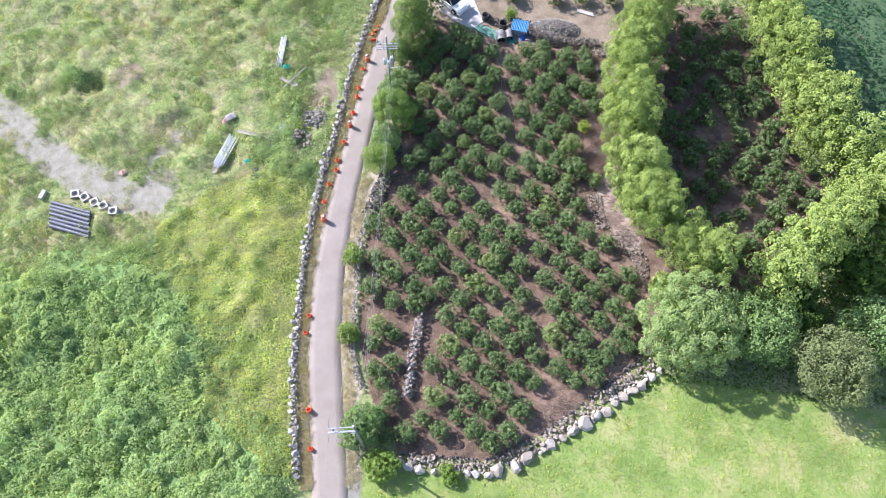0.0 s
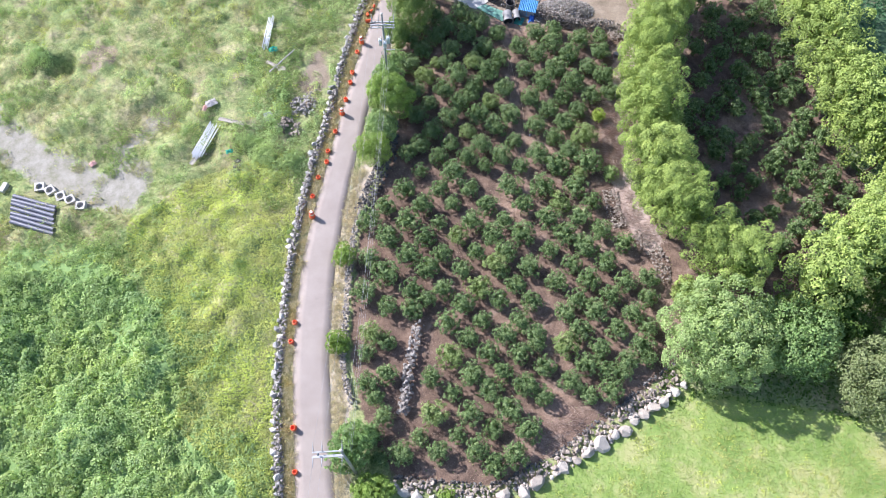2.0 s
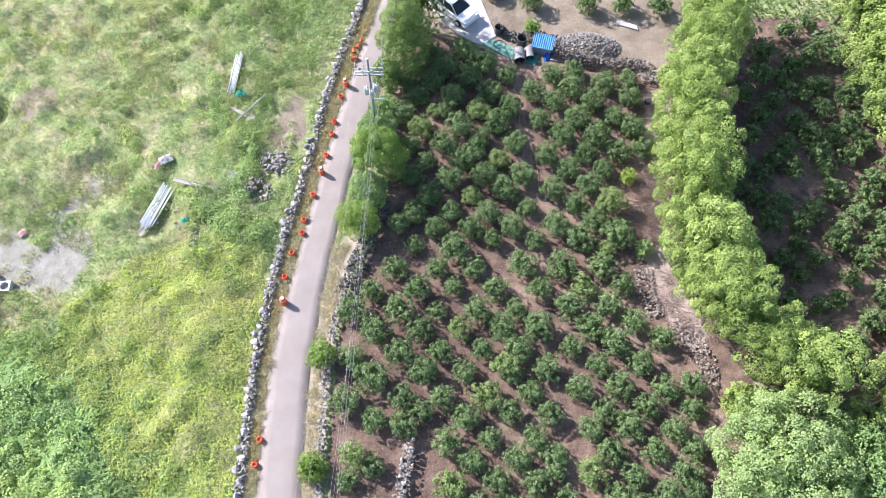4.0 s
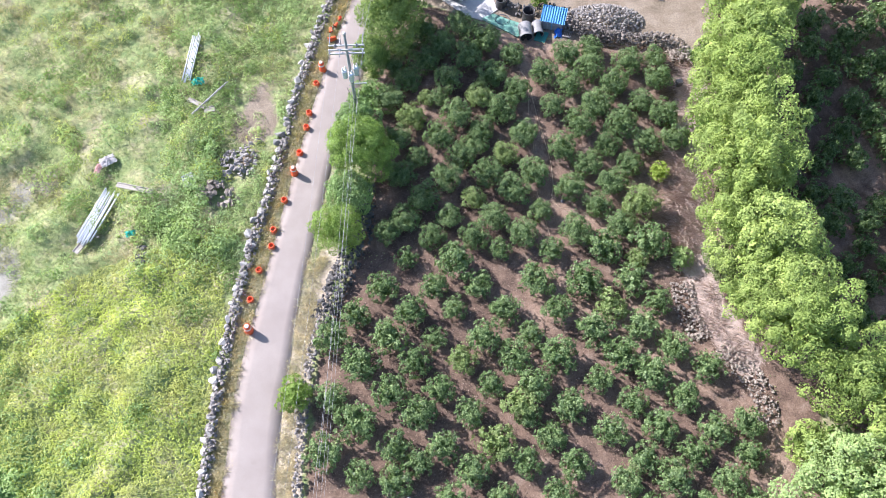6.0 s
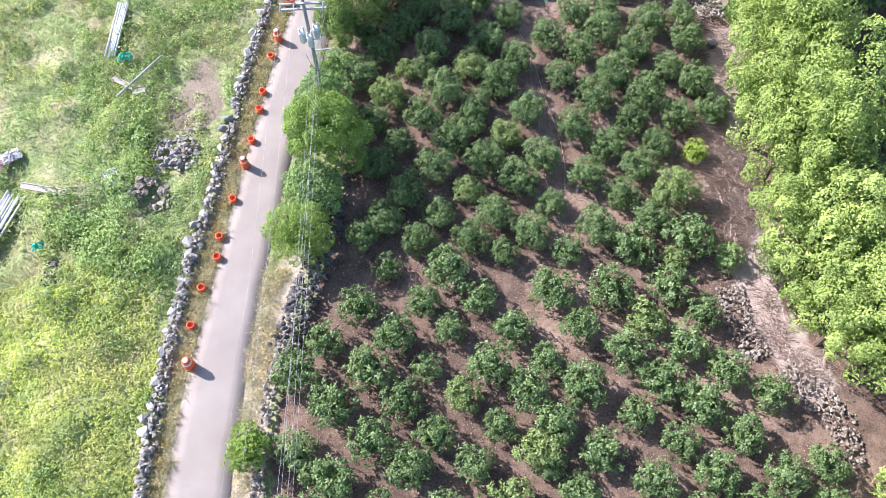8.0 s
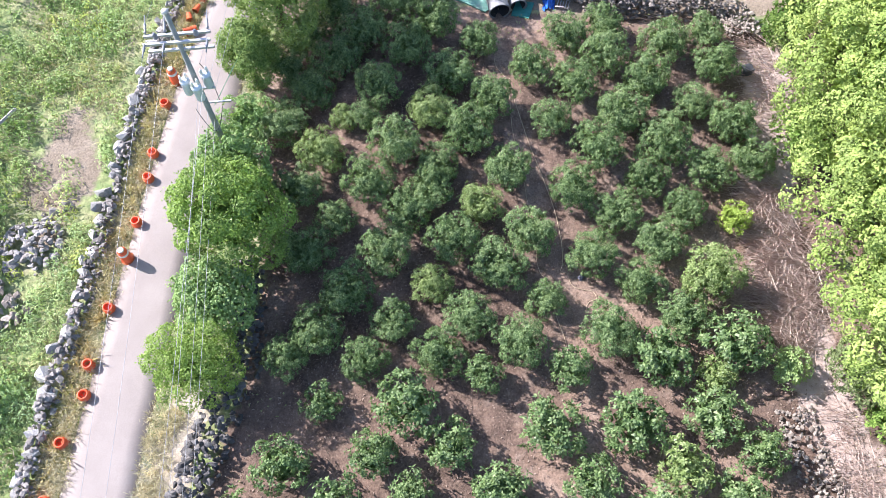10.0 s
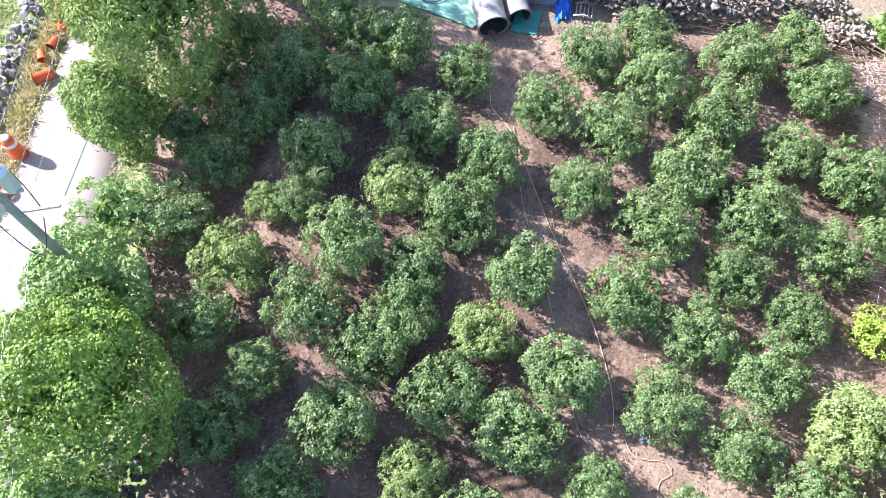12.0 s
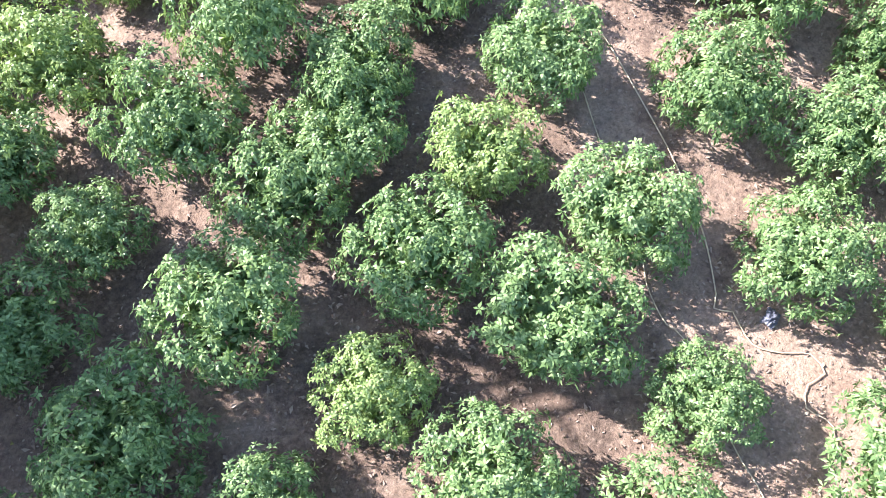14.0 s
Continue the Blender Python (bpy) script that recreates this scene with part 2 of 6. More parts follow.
CROP = leaf_material("crop_leaf", (0.04, 0.12, 0.06), (0.07, 0.18, 0.08), (0.13, 0.26, 0.11), 0.5, 0.3, 0.5, (0.06, 0.12, 0.06), 0.8)


def plain(name, base, rough=0.7, metal=0.0, vary=0.25, scale=6.0, bump=0.2, dirt=(0.2, 0.16, 0.11), dirty=0.25):
    """Paint, plastic or metal with grain, stains and dust."""
    s = Shader(name, rough=rough, metal=metal)
    low = tuple(c * (1 - vary) for c in base)
    high = tuple(min(1, c * (1 + vary)) for c in base)
    col = s.ramp(s.noise(scale, 6.0), [(0.3, low), (0.7, high)])
    stains = s.ramp(s.noise(scale * 0.35, 5.0, 0.7), [(0.5, (0, 0, 0)), (0.75, (dirty,) * 3)])
    s.colour(s.mix(stains, col, dirt))
    s.bump(s.noise(scale * 8, 3.0), bump, 0.004)
    return s.mat


def bark_material(name, base):
    s = Shader(name, rough=0.9)
    s.colour(s.ramp(s.noise(9.0, 6.0), [(0.3, tuple(c * 0.6 for c in base)), (0.7, base)]))
    s.bump(s.noise(30.0, 4.0), 0.6, 0.01)
    return s.mat


def stone_material(name, dark, light, moss=0.15):
    s = Shader(name, rough=0.88)
    info = s.nodes.new("ShaderNodeObjectInfo")
    geo = s.nodes.new("ShaderNodeNewGeometry")
    pick = s.math("FRACT", s.math("ADD", info.outputs["Random"], geo.outputs["Random Per Island"]))
    col = s.mix(pick, dark, light)
    grain = s.ramp(s.noise(14.0, 8.0, 0.7), [(0.3, (0.6, 0.6, 0.6)), (0.7, (1.25, 1.22, 1.18))])
    col = s.mix(1.0, col, grain, "MULTIPLY")
    lichen = s.ramp(s.noise(3.5, 6.0, 0.7), [(0.58, (0, 0, 0)), (0.72, (moss, moss, moss))])
    s.colour(s.mix(lichen, col, (0.40, 0.38, 0.30)))
    s.bump(s.noise(22.0, 6.0, 0.7), 0.8, 0.03)
    return s.mat


BARK = bark_material("bark", (0.17, 0.12, 0.08))
BASALT = stone_material("basalt", (0.17, 0.153, 0.142), (0.41, 0.38, 0.355), 0.4)
EARTHY_BASALT = stone_material("earthy_basalt", (0.115, 0.10, 0.09), (0.31, 0.275, 0.245), 0.3)
BASALT_PALE = stone_material("pale_basalt", (0.33, 0.32, 0.305), (0.60, 0.58, 0.55), 0.5)
BASALT_DARK = stone_material("dark_basalt", (0.06, 0.057, 0.057), (0.21, 0.20, 0.19), 0.15)
GRANITE = stone_material("pale_boulder", (0.34, 0.30, 0.26), (0.57, 0.53, 0.475), 0.3)
BROWN_RUBBLE = stone_material("brown_rubble", (0.20, 0.165, 0.135), (0.44, 0.385, 0.33), 0.25)
GRAVEL = stone_material("grey_gravel", (0.22, 0.20, 0.185), (0.46, 0.43, 0.40), 0.2)


def ground_material():
    """Soil, gravel, field and meadow, spread by the zones of the ground sheet."""
    s = Shader("ground_cover", rough=0.95, spec=0.2)
    zone = s.nodes.new("ShaderNodeVertexColor")
    zone.layer_name = "zone"
    split = s.nodes.new("ShaderNodeSeparateColor")
    s.links.new(zone.outputs["Color"], split.inputs[0])
    more = s.nodes.new("ShaderNodeVertexColor")
    more.layer_name = "zone_more"
    split2 = s.nodes.new("ShaderNodeSeparateColor")
    s.links.new(more.outputs["Color"], split2.inputs[0])
    ragged = s.math("ADD", s.math("MULTIPLY", s.math("SUBTRACT", s.noise(1.6, 6.0, 0.7), 0.5), 1.1), s.math("MULTIPLY", s.math("SUBTRACT", s.noise(0.45, 4.0, 0.6), 0.5), 0.9))

    def edge(out):
        return s.ramp(s.math("ADD", out, ragged), [(0.38, (0, 0, 0)), (0.62, (1, 1, 1))])

    field = s.ramp(s.noise(0.45, 8.0, 0.7), [(0.32, (0.18, 0.24, 0.095)), (0.46, (0.27, 0.32, 0.135)), (0.55, (0.35, 0.35, 0.18)), (0.66, (0.42, 0.365, 0.25))])
    deep = s.ramp(s.noise(1.3, 6.0, 0.7), [(0.5, (0, 0, 0)), (0.66, (0.7, 0.7, 0.7))])
    field = s.mix(deep, field, (0.15, 0.24, 0.10))
    field = s.mix(1.0, field, s.ramp(s.noise(3.0, 6.0, 0.75), [(0.38, (0.6, 0.62, 0.6)), (0.62, (1.25, 1.25, 1.2))]), "MULTIPLY")
    soil = s.ramp(s.noise(0.6, 9.0, 0.72), [(0.3, (0.086, 0.06, 0.047)), (0.44, (0.135, 0.094, 0.073)), (0.56, (0.215, 0.148, 0.112)), (0.7, (0.325, 0.248, 0.198))])
    # red channel: trodden paths, and sunlit patches painted as paler soil
    walked_or_lit = s.nodes.new("ShaderNodeVertexColor")
    walked_or_lit.layer_name = "zone_path_lit"
    split3 = s.nodes.new("ShaderNodeSeparateColor")
    s.links.new(walked_or_lit.outputs["Color"], split3.inputs[0])
    pale = s.ramp(s.noise(1.1, 8.0, 0.72), [(0.3, (0.225, 0.15, 0.11)), (0.5, (0.305, 0.215, 0.162)), (0.7, (0.40, 0.305, 0.24))])
    soil = s.mix(edge(split3.outputs[0]), soil, pale)
    litter = s.ramp(s.noise(9.0, 6.0, 0.75), [(0.52, (0, 0, 0)), (0.68, (0.75, 0.75, 0.75))])
    soil = s.mix(litter, soil, (0.30, 0.225, 0.175))
    # scattered grey-brown patches in the soil
    grey_patches = s.ramp(s.noise(0.9, 4.0, 0.6), [(0.6, (0, 0, 0)), (0.75, (0.6, 0.6, 0.6))])
    soil = s.mix(grey_patches, soil, (0.18, 0.145, 0.125))
    soil = s.mix(1.0, soil, s.ramp(s.noise(13.0, 7.0, 0.78), [(0.36, (0.62, 0.62, 0.62)), (0.64, (1.3, 1.27, 1.24))]), "MULTIPLY")
    gravel = s.ramp(s.noise(1.2, 8.0, 0.7), [(0.3, (0.20, 0.205, 0.13)), (0.46, (0.28, 0.266, 0.222)), (0.7, (0.375, 0.355, 0.312))])
    meadow = s.ramp(s.noise(0.25, 8.0, 0.7), [(0.36, (0.16, 0.255, 0.06)), (0.5, (0.26, 0.35, 0.10)), (0.6, (0.39, 0.40, 0.17))])
    bald = s.ramp(s.noise(1.6, 6.0, 0.7), [(0.5, (0, 0, 0)), (0.7, (0.5, 0.5, 0.5))])
    meadow = s.mix(bald, meadow, (0.40, 0.39, 0.20))
    weed = s.ramp(s.noise(1.2, 6.0, 0.7), [(0.3, (0.13, 0.22, 0.075)), (0.7, (0.24, 0.35, 0.13))])
    crop = s.ramp(s.noise(0.6, 8.0, 0.7), [(0.35, (0.05, 0.10, 0.05)), (0.6, (0.10, 0.16, 0.08)), (0.7, (0.16, 0.14, 0.09))])
    tan = s.ramp(s.noise(0.8, 8.0, 0.7), [(0.3, (0.19, 0.153, 0.112)), (0.5, (0.285, 0.232, 0.175)), (0.7, (0.38, 0.32, 0.255))])
    tan = s.mix(1.0, tan, s.ramp(s.noise(11.0, 7.0, 0.78), [(0.36, (0.6, 0.6, 0.6)), (0.64, (1.3, 1.27, 1.24))]), "MULTIPLY")
    col = s.mix(edge(split.outputs[2]), field, meadow)
    col = s.mix(edge(split2.outputs[0]), col, weed)
    col = s.mix(edge(split2.outputs[1]), col, crop)
    col = s.mix(edge(split.outputs[0]), col, soil)
    col = s.mix(edge(split2.outputs[2]), col, tan)
    col = s.mix(edge(split.outputs[1]), col, gravel)
    straw = s.ramp(s.noise(1.4, 8.0, 0.72), [(0.3, (0.37, 0.305, 0.22)), (0.5, (0.50, 0.43, 0.335)), (0.7, (0.60, 0.53, 0.435))])
    straw = s.mix(1.0, straw, s.ramp(s.noise(9.0, 7.0, 0.78), [(0.36, (0.65, 0.65, 0.65)), (0.64, (1.25, 1.23, 1.2))]), "MULTIPLY")
    col = s.mix(edge(split3.outputs[1]), col, straw)
    chips = s.ramp(s.noise(2.0, 8.0, 0.75), [(0.3, (0.35, 0.26, 0.215)), (0.5, (0.47, 0.37, 0.315)), (0.7, (0.58, 0.49, 0.43))])
    col = s.mix(edge(split3.outputs[2]), col, chips)
    s.colour(col)
    s.bump(s.noise(6.0, 8.0, 0.7), 0.7, 0.08)
    return s.mat


def road_material():
    s = Shader("worn_concrete_road", rough=0.85)
    col = s.ramp(s.noise(0.5, 8.0, 0.6), [(0.3, (0.285, 0.24, 0.213)), (0.7, (0.355, 0.305, 0.272))])
    fine = s.ramp(s.noise(25.0, 6.0, 0.7), [(0.3, (0.88, 0.88, 0.88)), (0.7, (1.1, 1.1, 1.1))])
    col = s.mix(1.0, col, fine, "MULTIPLY")
    stain = s.ramp(s.noise(1.7, 6.0, 0.75), [(0.6, (0, 0, 0)), (0.8, (0.35, 0.35, 0.35))])
    s.colour(s.mix(stain, col, (0.155, 0.132, 0.117)))
    s.bump(s.noise(60.0, 4.0), 0.3, 0.005)
    return s.mat


# ---- building helpers ----
def mesh_np(name, verts, faces, material, smooth=False):
    """A mesh from arrays of places and of faces with equal corners."""
    me = bpy.data.meshes.new(name)
    verts, faces = np.asarray(verts, np.float32), np.asarray(faces, np.int32)
    k = faces.shape[1]
    me.vertices.add(len(verts))
    me.vertices.foreach_set("co", verts.ravel())
    me.loops.add(faces.size)
    me.loops.foreach_set("vertex_index", faces.ravel())
    me.polygons.add(len(faces))
    me.polygons.foreach_set("loop_start", np.arange(len(faces), dtype=np.int32) * k)
    me.update(calc_edges=True)
    me.polygons.foreach_set("use_smooth", np.full(len(faces), smooth))
    me.materials.append(material)
    return me


def part(name, shape, material, parent, label="", at=None):
    """A bmesh or mesh as one object under a thing or part."""
    if isinstance(shape, bmesh.types.BMesh):
        me = bpy.data.meshes.new(name)
        shape.to_mesh(me)
        shape.free()
        me.materials.append(material)
        shape = me
    ob = new(name, shape)
    ob.parent = parent
    if at is not None:
        ob.matrix_basis = at
    if label:
        tagged(ob, label)
    return ob


def thing(name, label, category, at=None, group="", kind=""):
    ob = new(name)
    ob.empty_display_size = 0.2
    if at is not None:
        ob.matrix_basis = at
    return tagged(ob, label, category, group, kind)


def unit(v):
    return v / np.maximum(np.linalg.norm(v, axis=1, keepdims=True), 1e-9)


def leaves(places, normals, length, width, r, curl=0.25):
    """Diamond-shaped leaves, folded along the middle, facing the given normals."""
    n = len(places)
    normals = unit(normals)
    along = unit(np.cross(normals, r.normal(size=(n, 3))))
    side = np.cross(normals, along)
    ln = (length * r.uniform(0.65, 1.3, n))[:, None]
    wd = (width * r.uniform(0.7, 1.25, n))[:, None]
    base = places - along * ln * 0.5
    tip = places + along * ln * 0.5 - normals * ln * curl
    lift = normals * wd * 0.25
    v = np.stack([base, places + side * wd * 0.5 + lift, tip, places - side * wd * 0.5 + lift], 1).reshape(-1, 3)
    return v, np.arange(4 * n).reshape(-1, 4)


def whorls(tips, normals, length, width, r, per=5, droop=0.3):
    """Leaves in rosettes: several round each shoot tip, spreading and drooping."""
    n = len(tips)
    normals = unit(normals)
    a = unit(np.cross(normals, r.normal(size=(n, 3))))
    b = np.cross(normals, a)
    turn = (np.arange(per) * 6.28318 / per)[None, :] + r.uniform(-0.35, 0.35, (n, per))
    out = np.cos(turn)[..., None] * a[:, None] + np.sin(turn)[..., None] * b[:, None]
    rise = r.uniform(-0.25, 0.65, (n, per, 1))
    along = out + normals[:, None] * rise
    along /= np.linalg.norm(along, axis=2, keepdims=True)
    side = np.cross(along, normals[:, None])
    side /= np.maximum(np.linalg.norm(side, axis=2, keepdims=True), 1e-6)
    ln = (length * r.uniform(0.6, 1.25, (n, per)))[..., None]
    wd = (width * r.uniform(0.75, 1.2, (n, per)))[..., None]
    base = tips[:, None] + along * ln * 0.06
    mid = tips[:, None] + along * ln * 0.5
    tip = tips[:, None] + along * ln - np.array([0, 0, 1.0]) * ln * droop
    lift = normals[:, None] * wd * 0.22
    v = np.stack([base, mid + side * wd * 0.5 + lift, tip, mid - side * wd * 0.5 + lift], 2).reshape(-1, 3)
    return v, np.arange(4 * n * per).reshape(-1, 4)


def spread(r, n, bottom, tight=0.8):
    """About n directions, evenly apart, above a lowest slope."""
    near = math.cos(tight * math.sqrt(4 * math.pi / n))
    keep = []
    for w in unit(r.normal(size=(n * 12, 3))):
        if w[2] > bottom and all(np.dot(w, o) < near for o in keep):
            keep.append(w)
        if len(keep) == n:
            break
    return np.array(keep)


def crown_mesh(name, r, size, centre_z, clumps, clump_r, count, leaf, material, bottom=-0.55, up=0.35, taper=0.0, fill=0.25, stretch=1.0, reach=(0.62, 1.08), per=5, droop=0.3, scatter=0.3, shingle=False):
    """A crown of leafy lumps over an uneven ellipsoid. taper narrows it towards the top."""
    d = spread(r, clumps, bottom, 0.72)
    m = len(d)
    c = d * r.uniform(reach[0], reach[1], m)[:, None] * (np.array(size) - clump_r * 0.7)
    c[:, :2] *= (1 - taper * np.clip(c[:, 2:] / size[2], -1, 1))
    rad = clump_r * r.uniform(0.7, 1.3, m)
    share = rad ** 2 / np.sum(rad ** 2)
    n = count if shingle else count // per
    pick = r.choice(m, n, p=share)
    o = unit(r.normal(size=(n, 3)) + 0.8 * d[pick] + np.array([0, 0, 0.3]))
    far = r.uniform(0.84, 1.05, n) + (r.random(n) < 0.06) * r.uniform(0.1, 0.4, n)
    p = c[pick] + o * (rad[pick] * far)[:, None] * np.array([1, 1, stretch])
    if shingle:
        v1, f1 = leaves(p, o + up * np.array([0, 0, 1]) + scatter * r.normal(size=(n, 3)), leaf[0], leaf[1], r, 0.45)
    else:
        v1, f1 = whorls(p, o + up * np.array([0, 0, 1]) + scatter * r.normal(size=(n, 3)), leaf[0], leaf[1], r, per, droop)
    k = int(count * fill)
    q = unit(r.normal(size=(k, 3)))
    q[:, 2] = np.abs(q[:, 2]) - 0.35
    p2 = q * np.array(size) * r.uniform(0.35, 0.62, k)[:, None]
    p2[:, :2] *= (1 - taper * np.clip(p2[:, 2:] / size[2], -1, 1))
    v2, f2 = leaves(p2, q + 0.4 * r.normal(size=(k, 3)), leaf[0] * 2.0, leaf[1] * 2.4, r)
    v = np.concatenate([v1, v2]) + np.array([0, 0, centre_z])
    return mesh_np(name, v, np.concatenate([f1, f2 + len(v1)]), material)


def limb_bm(bm, a, b, ra, rb, sides=7):
    """A tapered branch from a to b."""
    a, b = Vector(a), Vector(b)
    turn = (b - a).to_track_quat("Z", "Y").to_matrix()
    rings = []
    for at, rad in ((a, ra), (b, rb)):
        rings.append([bm.verts.new(at + turn @ Vector((rad * math.cos(6.2832 * k / sides), rad * math.sin(6.2832 * k / sides), 0))) for k in range(sides)])
    for k in range(sides):
        bm.faces.new((rings[0][k], rings[0][(k + 1) % sides], rings[1][(k + 1) % sides], rings[1][k]))
    bm.faces.new(rings[1])
    bm.faces.new(rings[0][::-1])


def trunk_mesh(name, r, height, radius, spread, limbs=4):
    bm = bmesh.new()
    fork = height * 0.42
    lean = Vector((r.uniform(-0.05, 0.05), r.uniform(-0.05, 0.05), 0)) * height
    limb_bm(bm, (0, 0, -0.25), lean + Vector((0, 0, fork)), radius, radius * 0.72)
    for k in range(limbs):
        a = 6.2832 * (k + r.uniform(-0.3, 0.3)) / limbs
        tip = Vector((math.cos(a) * spread, math.sin(a) * spread, height * r.uniform(0.75, 1.0)))
        limb_bm(bm, lean + Vector((0, 0, fork * 0.93)), tip, radius * 0.6, radius * 0.15, 5)
    limb_bm(bm, lean + Vector((0, 0, fork * 0.95)), (lean.x, lean.y, height), radius * 0.65, radius * 0.15, 5)
    me = bpy.data.meshes.new(name)
    bm.to_mesh(me)
    bm.free()
    me.materials.append(BARK)
    return me


def tree(name, at, trunk, crown, label, category, group="", turn=0.0, scale=1.0, tall=None):
    """A tree or bush: a trunk and a crown under one Empty."""
    z = float(land(at[0], at[1]))
    m = pose(at[0], at[1], z, 0, 0, turn) @ Matrix.Diagonal((scale, scale, tall or scale, 1))
    root = thing(name, label, category, m, group)
    part("trunk", trunk, BARK, root)
    part("crown", crown, None, root)
    return root


def spline(points, step):
    """Places about step apart along a smooth line through the points."""
    p = [np.array(q, float) for q in points]
    p = [2 * p[0] - p[1]] + p + [2 * p[-1] - p[-2]]
    out = []
    for a, b, c, d in zip(p, p[1:], p[2:], p[3:]):
        n = max(1, round(float(np.linalg.norm(c - b)) / step))
        for k in range(n):
            t = k / n
            out.append(0.5 * (2 * b + (c - a) * t + (2 * a - 5 * b + 4 * c - d) * t * t + (3 * b - a - 3 * c + d) * t ** 3))
    return np.array(out + [p[-2]])


# ---- ground ----
def build_ground():
    far = [70, 80, 95, 120, 160, 220, 320, 480, 750, 1200, 2000, 3000]
    xs = np.array([-v for v in far[::-1]] + list(np.arange(-64, 62, 0.52)) + far)
    ys = np.array([-v for v in far[::-1]] + [-60, -50, -40, -32, -26] + list(np.arange(-20, 80, 0.52)) + [82, 86] + far[2:])
    gx, gy = np.meshgrid(xs, ys)
    z = land(gx, gy)
    nx, ny = len(xs), len(ys)
    i, j = np.meshgrid(np.arange(nx - 1), np.arange(ny - 1))
    a = (j * nx + i).ravel()
    me = mesh_np("ground", np.stack([gx.ravel(), gy.ravel(), z.ravel()], 1), np.stack([a, a + 1, a + nx + 1, a + nx], 1), ground_material(), True)
    x, y = gx.ravel(), gy.ravel()

    def zone(poly, soft=0.5):
        return step01(signed(x, y, poly), -soft, soft)

    soil = np.maximum(zone(SOIL_MAIN), zone(SOIL_EAST, 1.0))
    track = 0.85 * step01(-off_line(x, y, TRACK), -3.1, -0.7)
    track = np.maximum(track, 0.95 * step01(-np.hypot((x + 28.2) / 1.3, (y - 36.0) / 1.7), -2.6, -0.8))
    track = np.maximum(track, 0.7 * step01(-off_line(x, y, TRACK_BRANCH), -1.7, -0.2))
    verge = 0.95 * step01(-off_line(x, y, spline(ROAD_EAST, 4).tolist()), -1.9, -0.6) * step01(-y, -40, -34)
    bare_verge = np.maximum(verge, 0.5 * step01(-off_line(x, y, spline(ROAD_EAST, 4).tolist()), -1.0, -0.1))
    meadow = zone(MEADOW)
    weed = zone(WEEDS, 2.5)
    crop = zone(DARK_FIELD, 1.0)
    bare = np.maximum(zone(YARD), 0.95 * step01(-np.hypot((x + 12.2) / 1.5, (y - 47.2) / 3.0) + 0.9 * (bumps(x, y, 1.1) - 0.5), -1.5, -0.4))
    track = np.maximum(track, 0.9 * bare_verge)
    bare = np.maximum(bare, 0.7 * step01(-(np.hypot((x + 33.3) / 2.4, (y - 50) / 2.2) + 0.8 * (bumps(x, y, 1.3) - 0.5)), -1.1, -0.5))
    path = 0.7 * step01(-off_line(x, y, [(5.2, 53), (5.7, 50.5), (6.0, 48), (6.2, 45), (6.7, 42), (6.9, 38), (7.2, 33)]), -1.3, -0.2)
    path = np.maximum(path, 0.8 * step01(-off_line(x, y, [(4.4, 52.9), (9.5, 51.6)]), -1.3, -0.3))
    path = np.maximum(path, 0.75 * step01(-off_line(x, y, [(7.0, 40.2), (9.5, 39.0), (12.5, 37.8)]), -1.2, -0.2))
    # no path: sunlit soil painted in as pale patches, growing towards the east
    path = np.maximum(path, 0.55 * step01(bumps(x + 12, y, 3.0), 0.35, 0.75) * step01(x, 0.0, 6.0))
    strip = step01(-np.abs(x - 0.5 * (np.interp(y, *zip(*[(p[1], p[0]) for p in ROAD_EAST])) + np.interp(y, *zip(*[(p[1], p[0]) for p in WALL_EAST[::-1]])))), -0.95, -0.45) * step01(-y, -39, -36.5) * step01(y, 13, 16)
    prunings = 0.9 * step01(-off_line(x, y, [(16.9, 49.5), (16.6, 46.5), (15.6, 43.5), (15.4, 40.5), (15.4, 37.5), (16.0, 33.5), (17.5, 30.5)]), -1.7, -0.5)
    one = np.ones_like(x)
    for name, cols in (("zone", (soil, track, meadow)), ("zone_more", (weed, crop, bare)), ("zone_path_lit", (path, strip, prunings))):
        layer = me.color_attributes.new(name, "FLOAT_COLOR", "POINT")
        layer.data.foreach_set("color", np.stack([*cols, one], 1).astype(np.float32).ravel())
    tagged(new("ground", me), "rolling farmland of red soil, weeds, gravel and meadow", "ground", kind="structure")


def build_road():
    left, right = spline(ROAD_WEST, 1.0), spline(ROAD_EAST, 1.0)
    n = min(len(left), len(right))
    left, right = left[np.linspace(0, len(left) - 1, n).round().astype(int)], right[np.linspace(0, len(right) - 1, n).round().astype(int)]
    verts, faces = [], []
    for k, (a, b) in enumerate(zip(left, right)):
        wob = 0.10 * (float(bumps(a[1], 3.0, 1.7)) - 0.5), 0.14 * (float(bumps(a[1], 9.0, 1.3)) - 0.5)
        across = [(-0.02, -0.08), (0.0, 0.05), (0.25, 0.065), (0.5, 0.075), (0.75, 0.065), (1.0, 0.05), (1.02, -0.08)]
        for s, z in across:
            p = a + (b - a) * s
            verts.append((p[0] + (wob[0] if s < 0.5 else wob[1]), p[1], z))
        if k:
            o = (k - 1) * 7
            faces += [(o + q, o + q + 1, o + q + 8, o + q + 7) for q in range(6)]
    me = mesh_np("road", verts, faces, road_material(), True)
    tagged(new("road", me), "narrow pale worn concrete farm road", "road", kind="structure")


build_ground()
build_road()

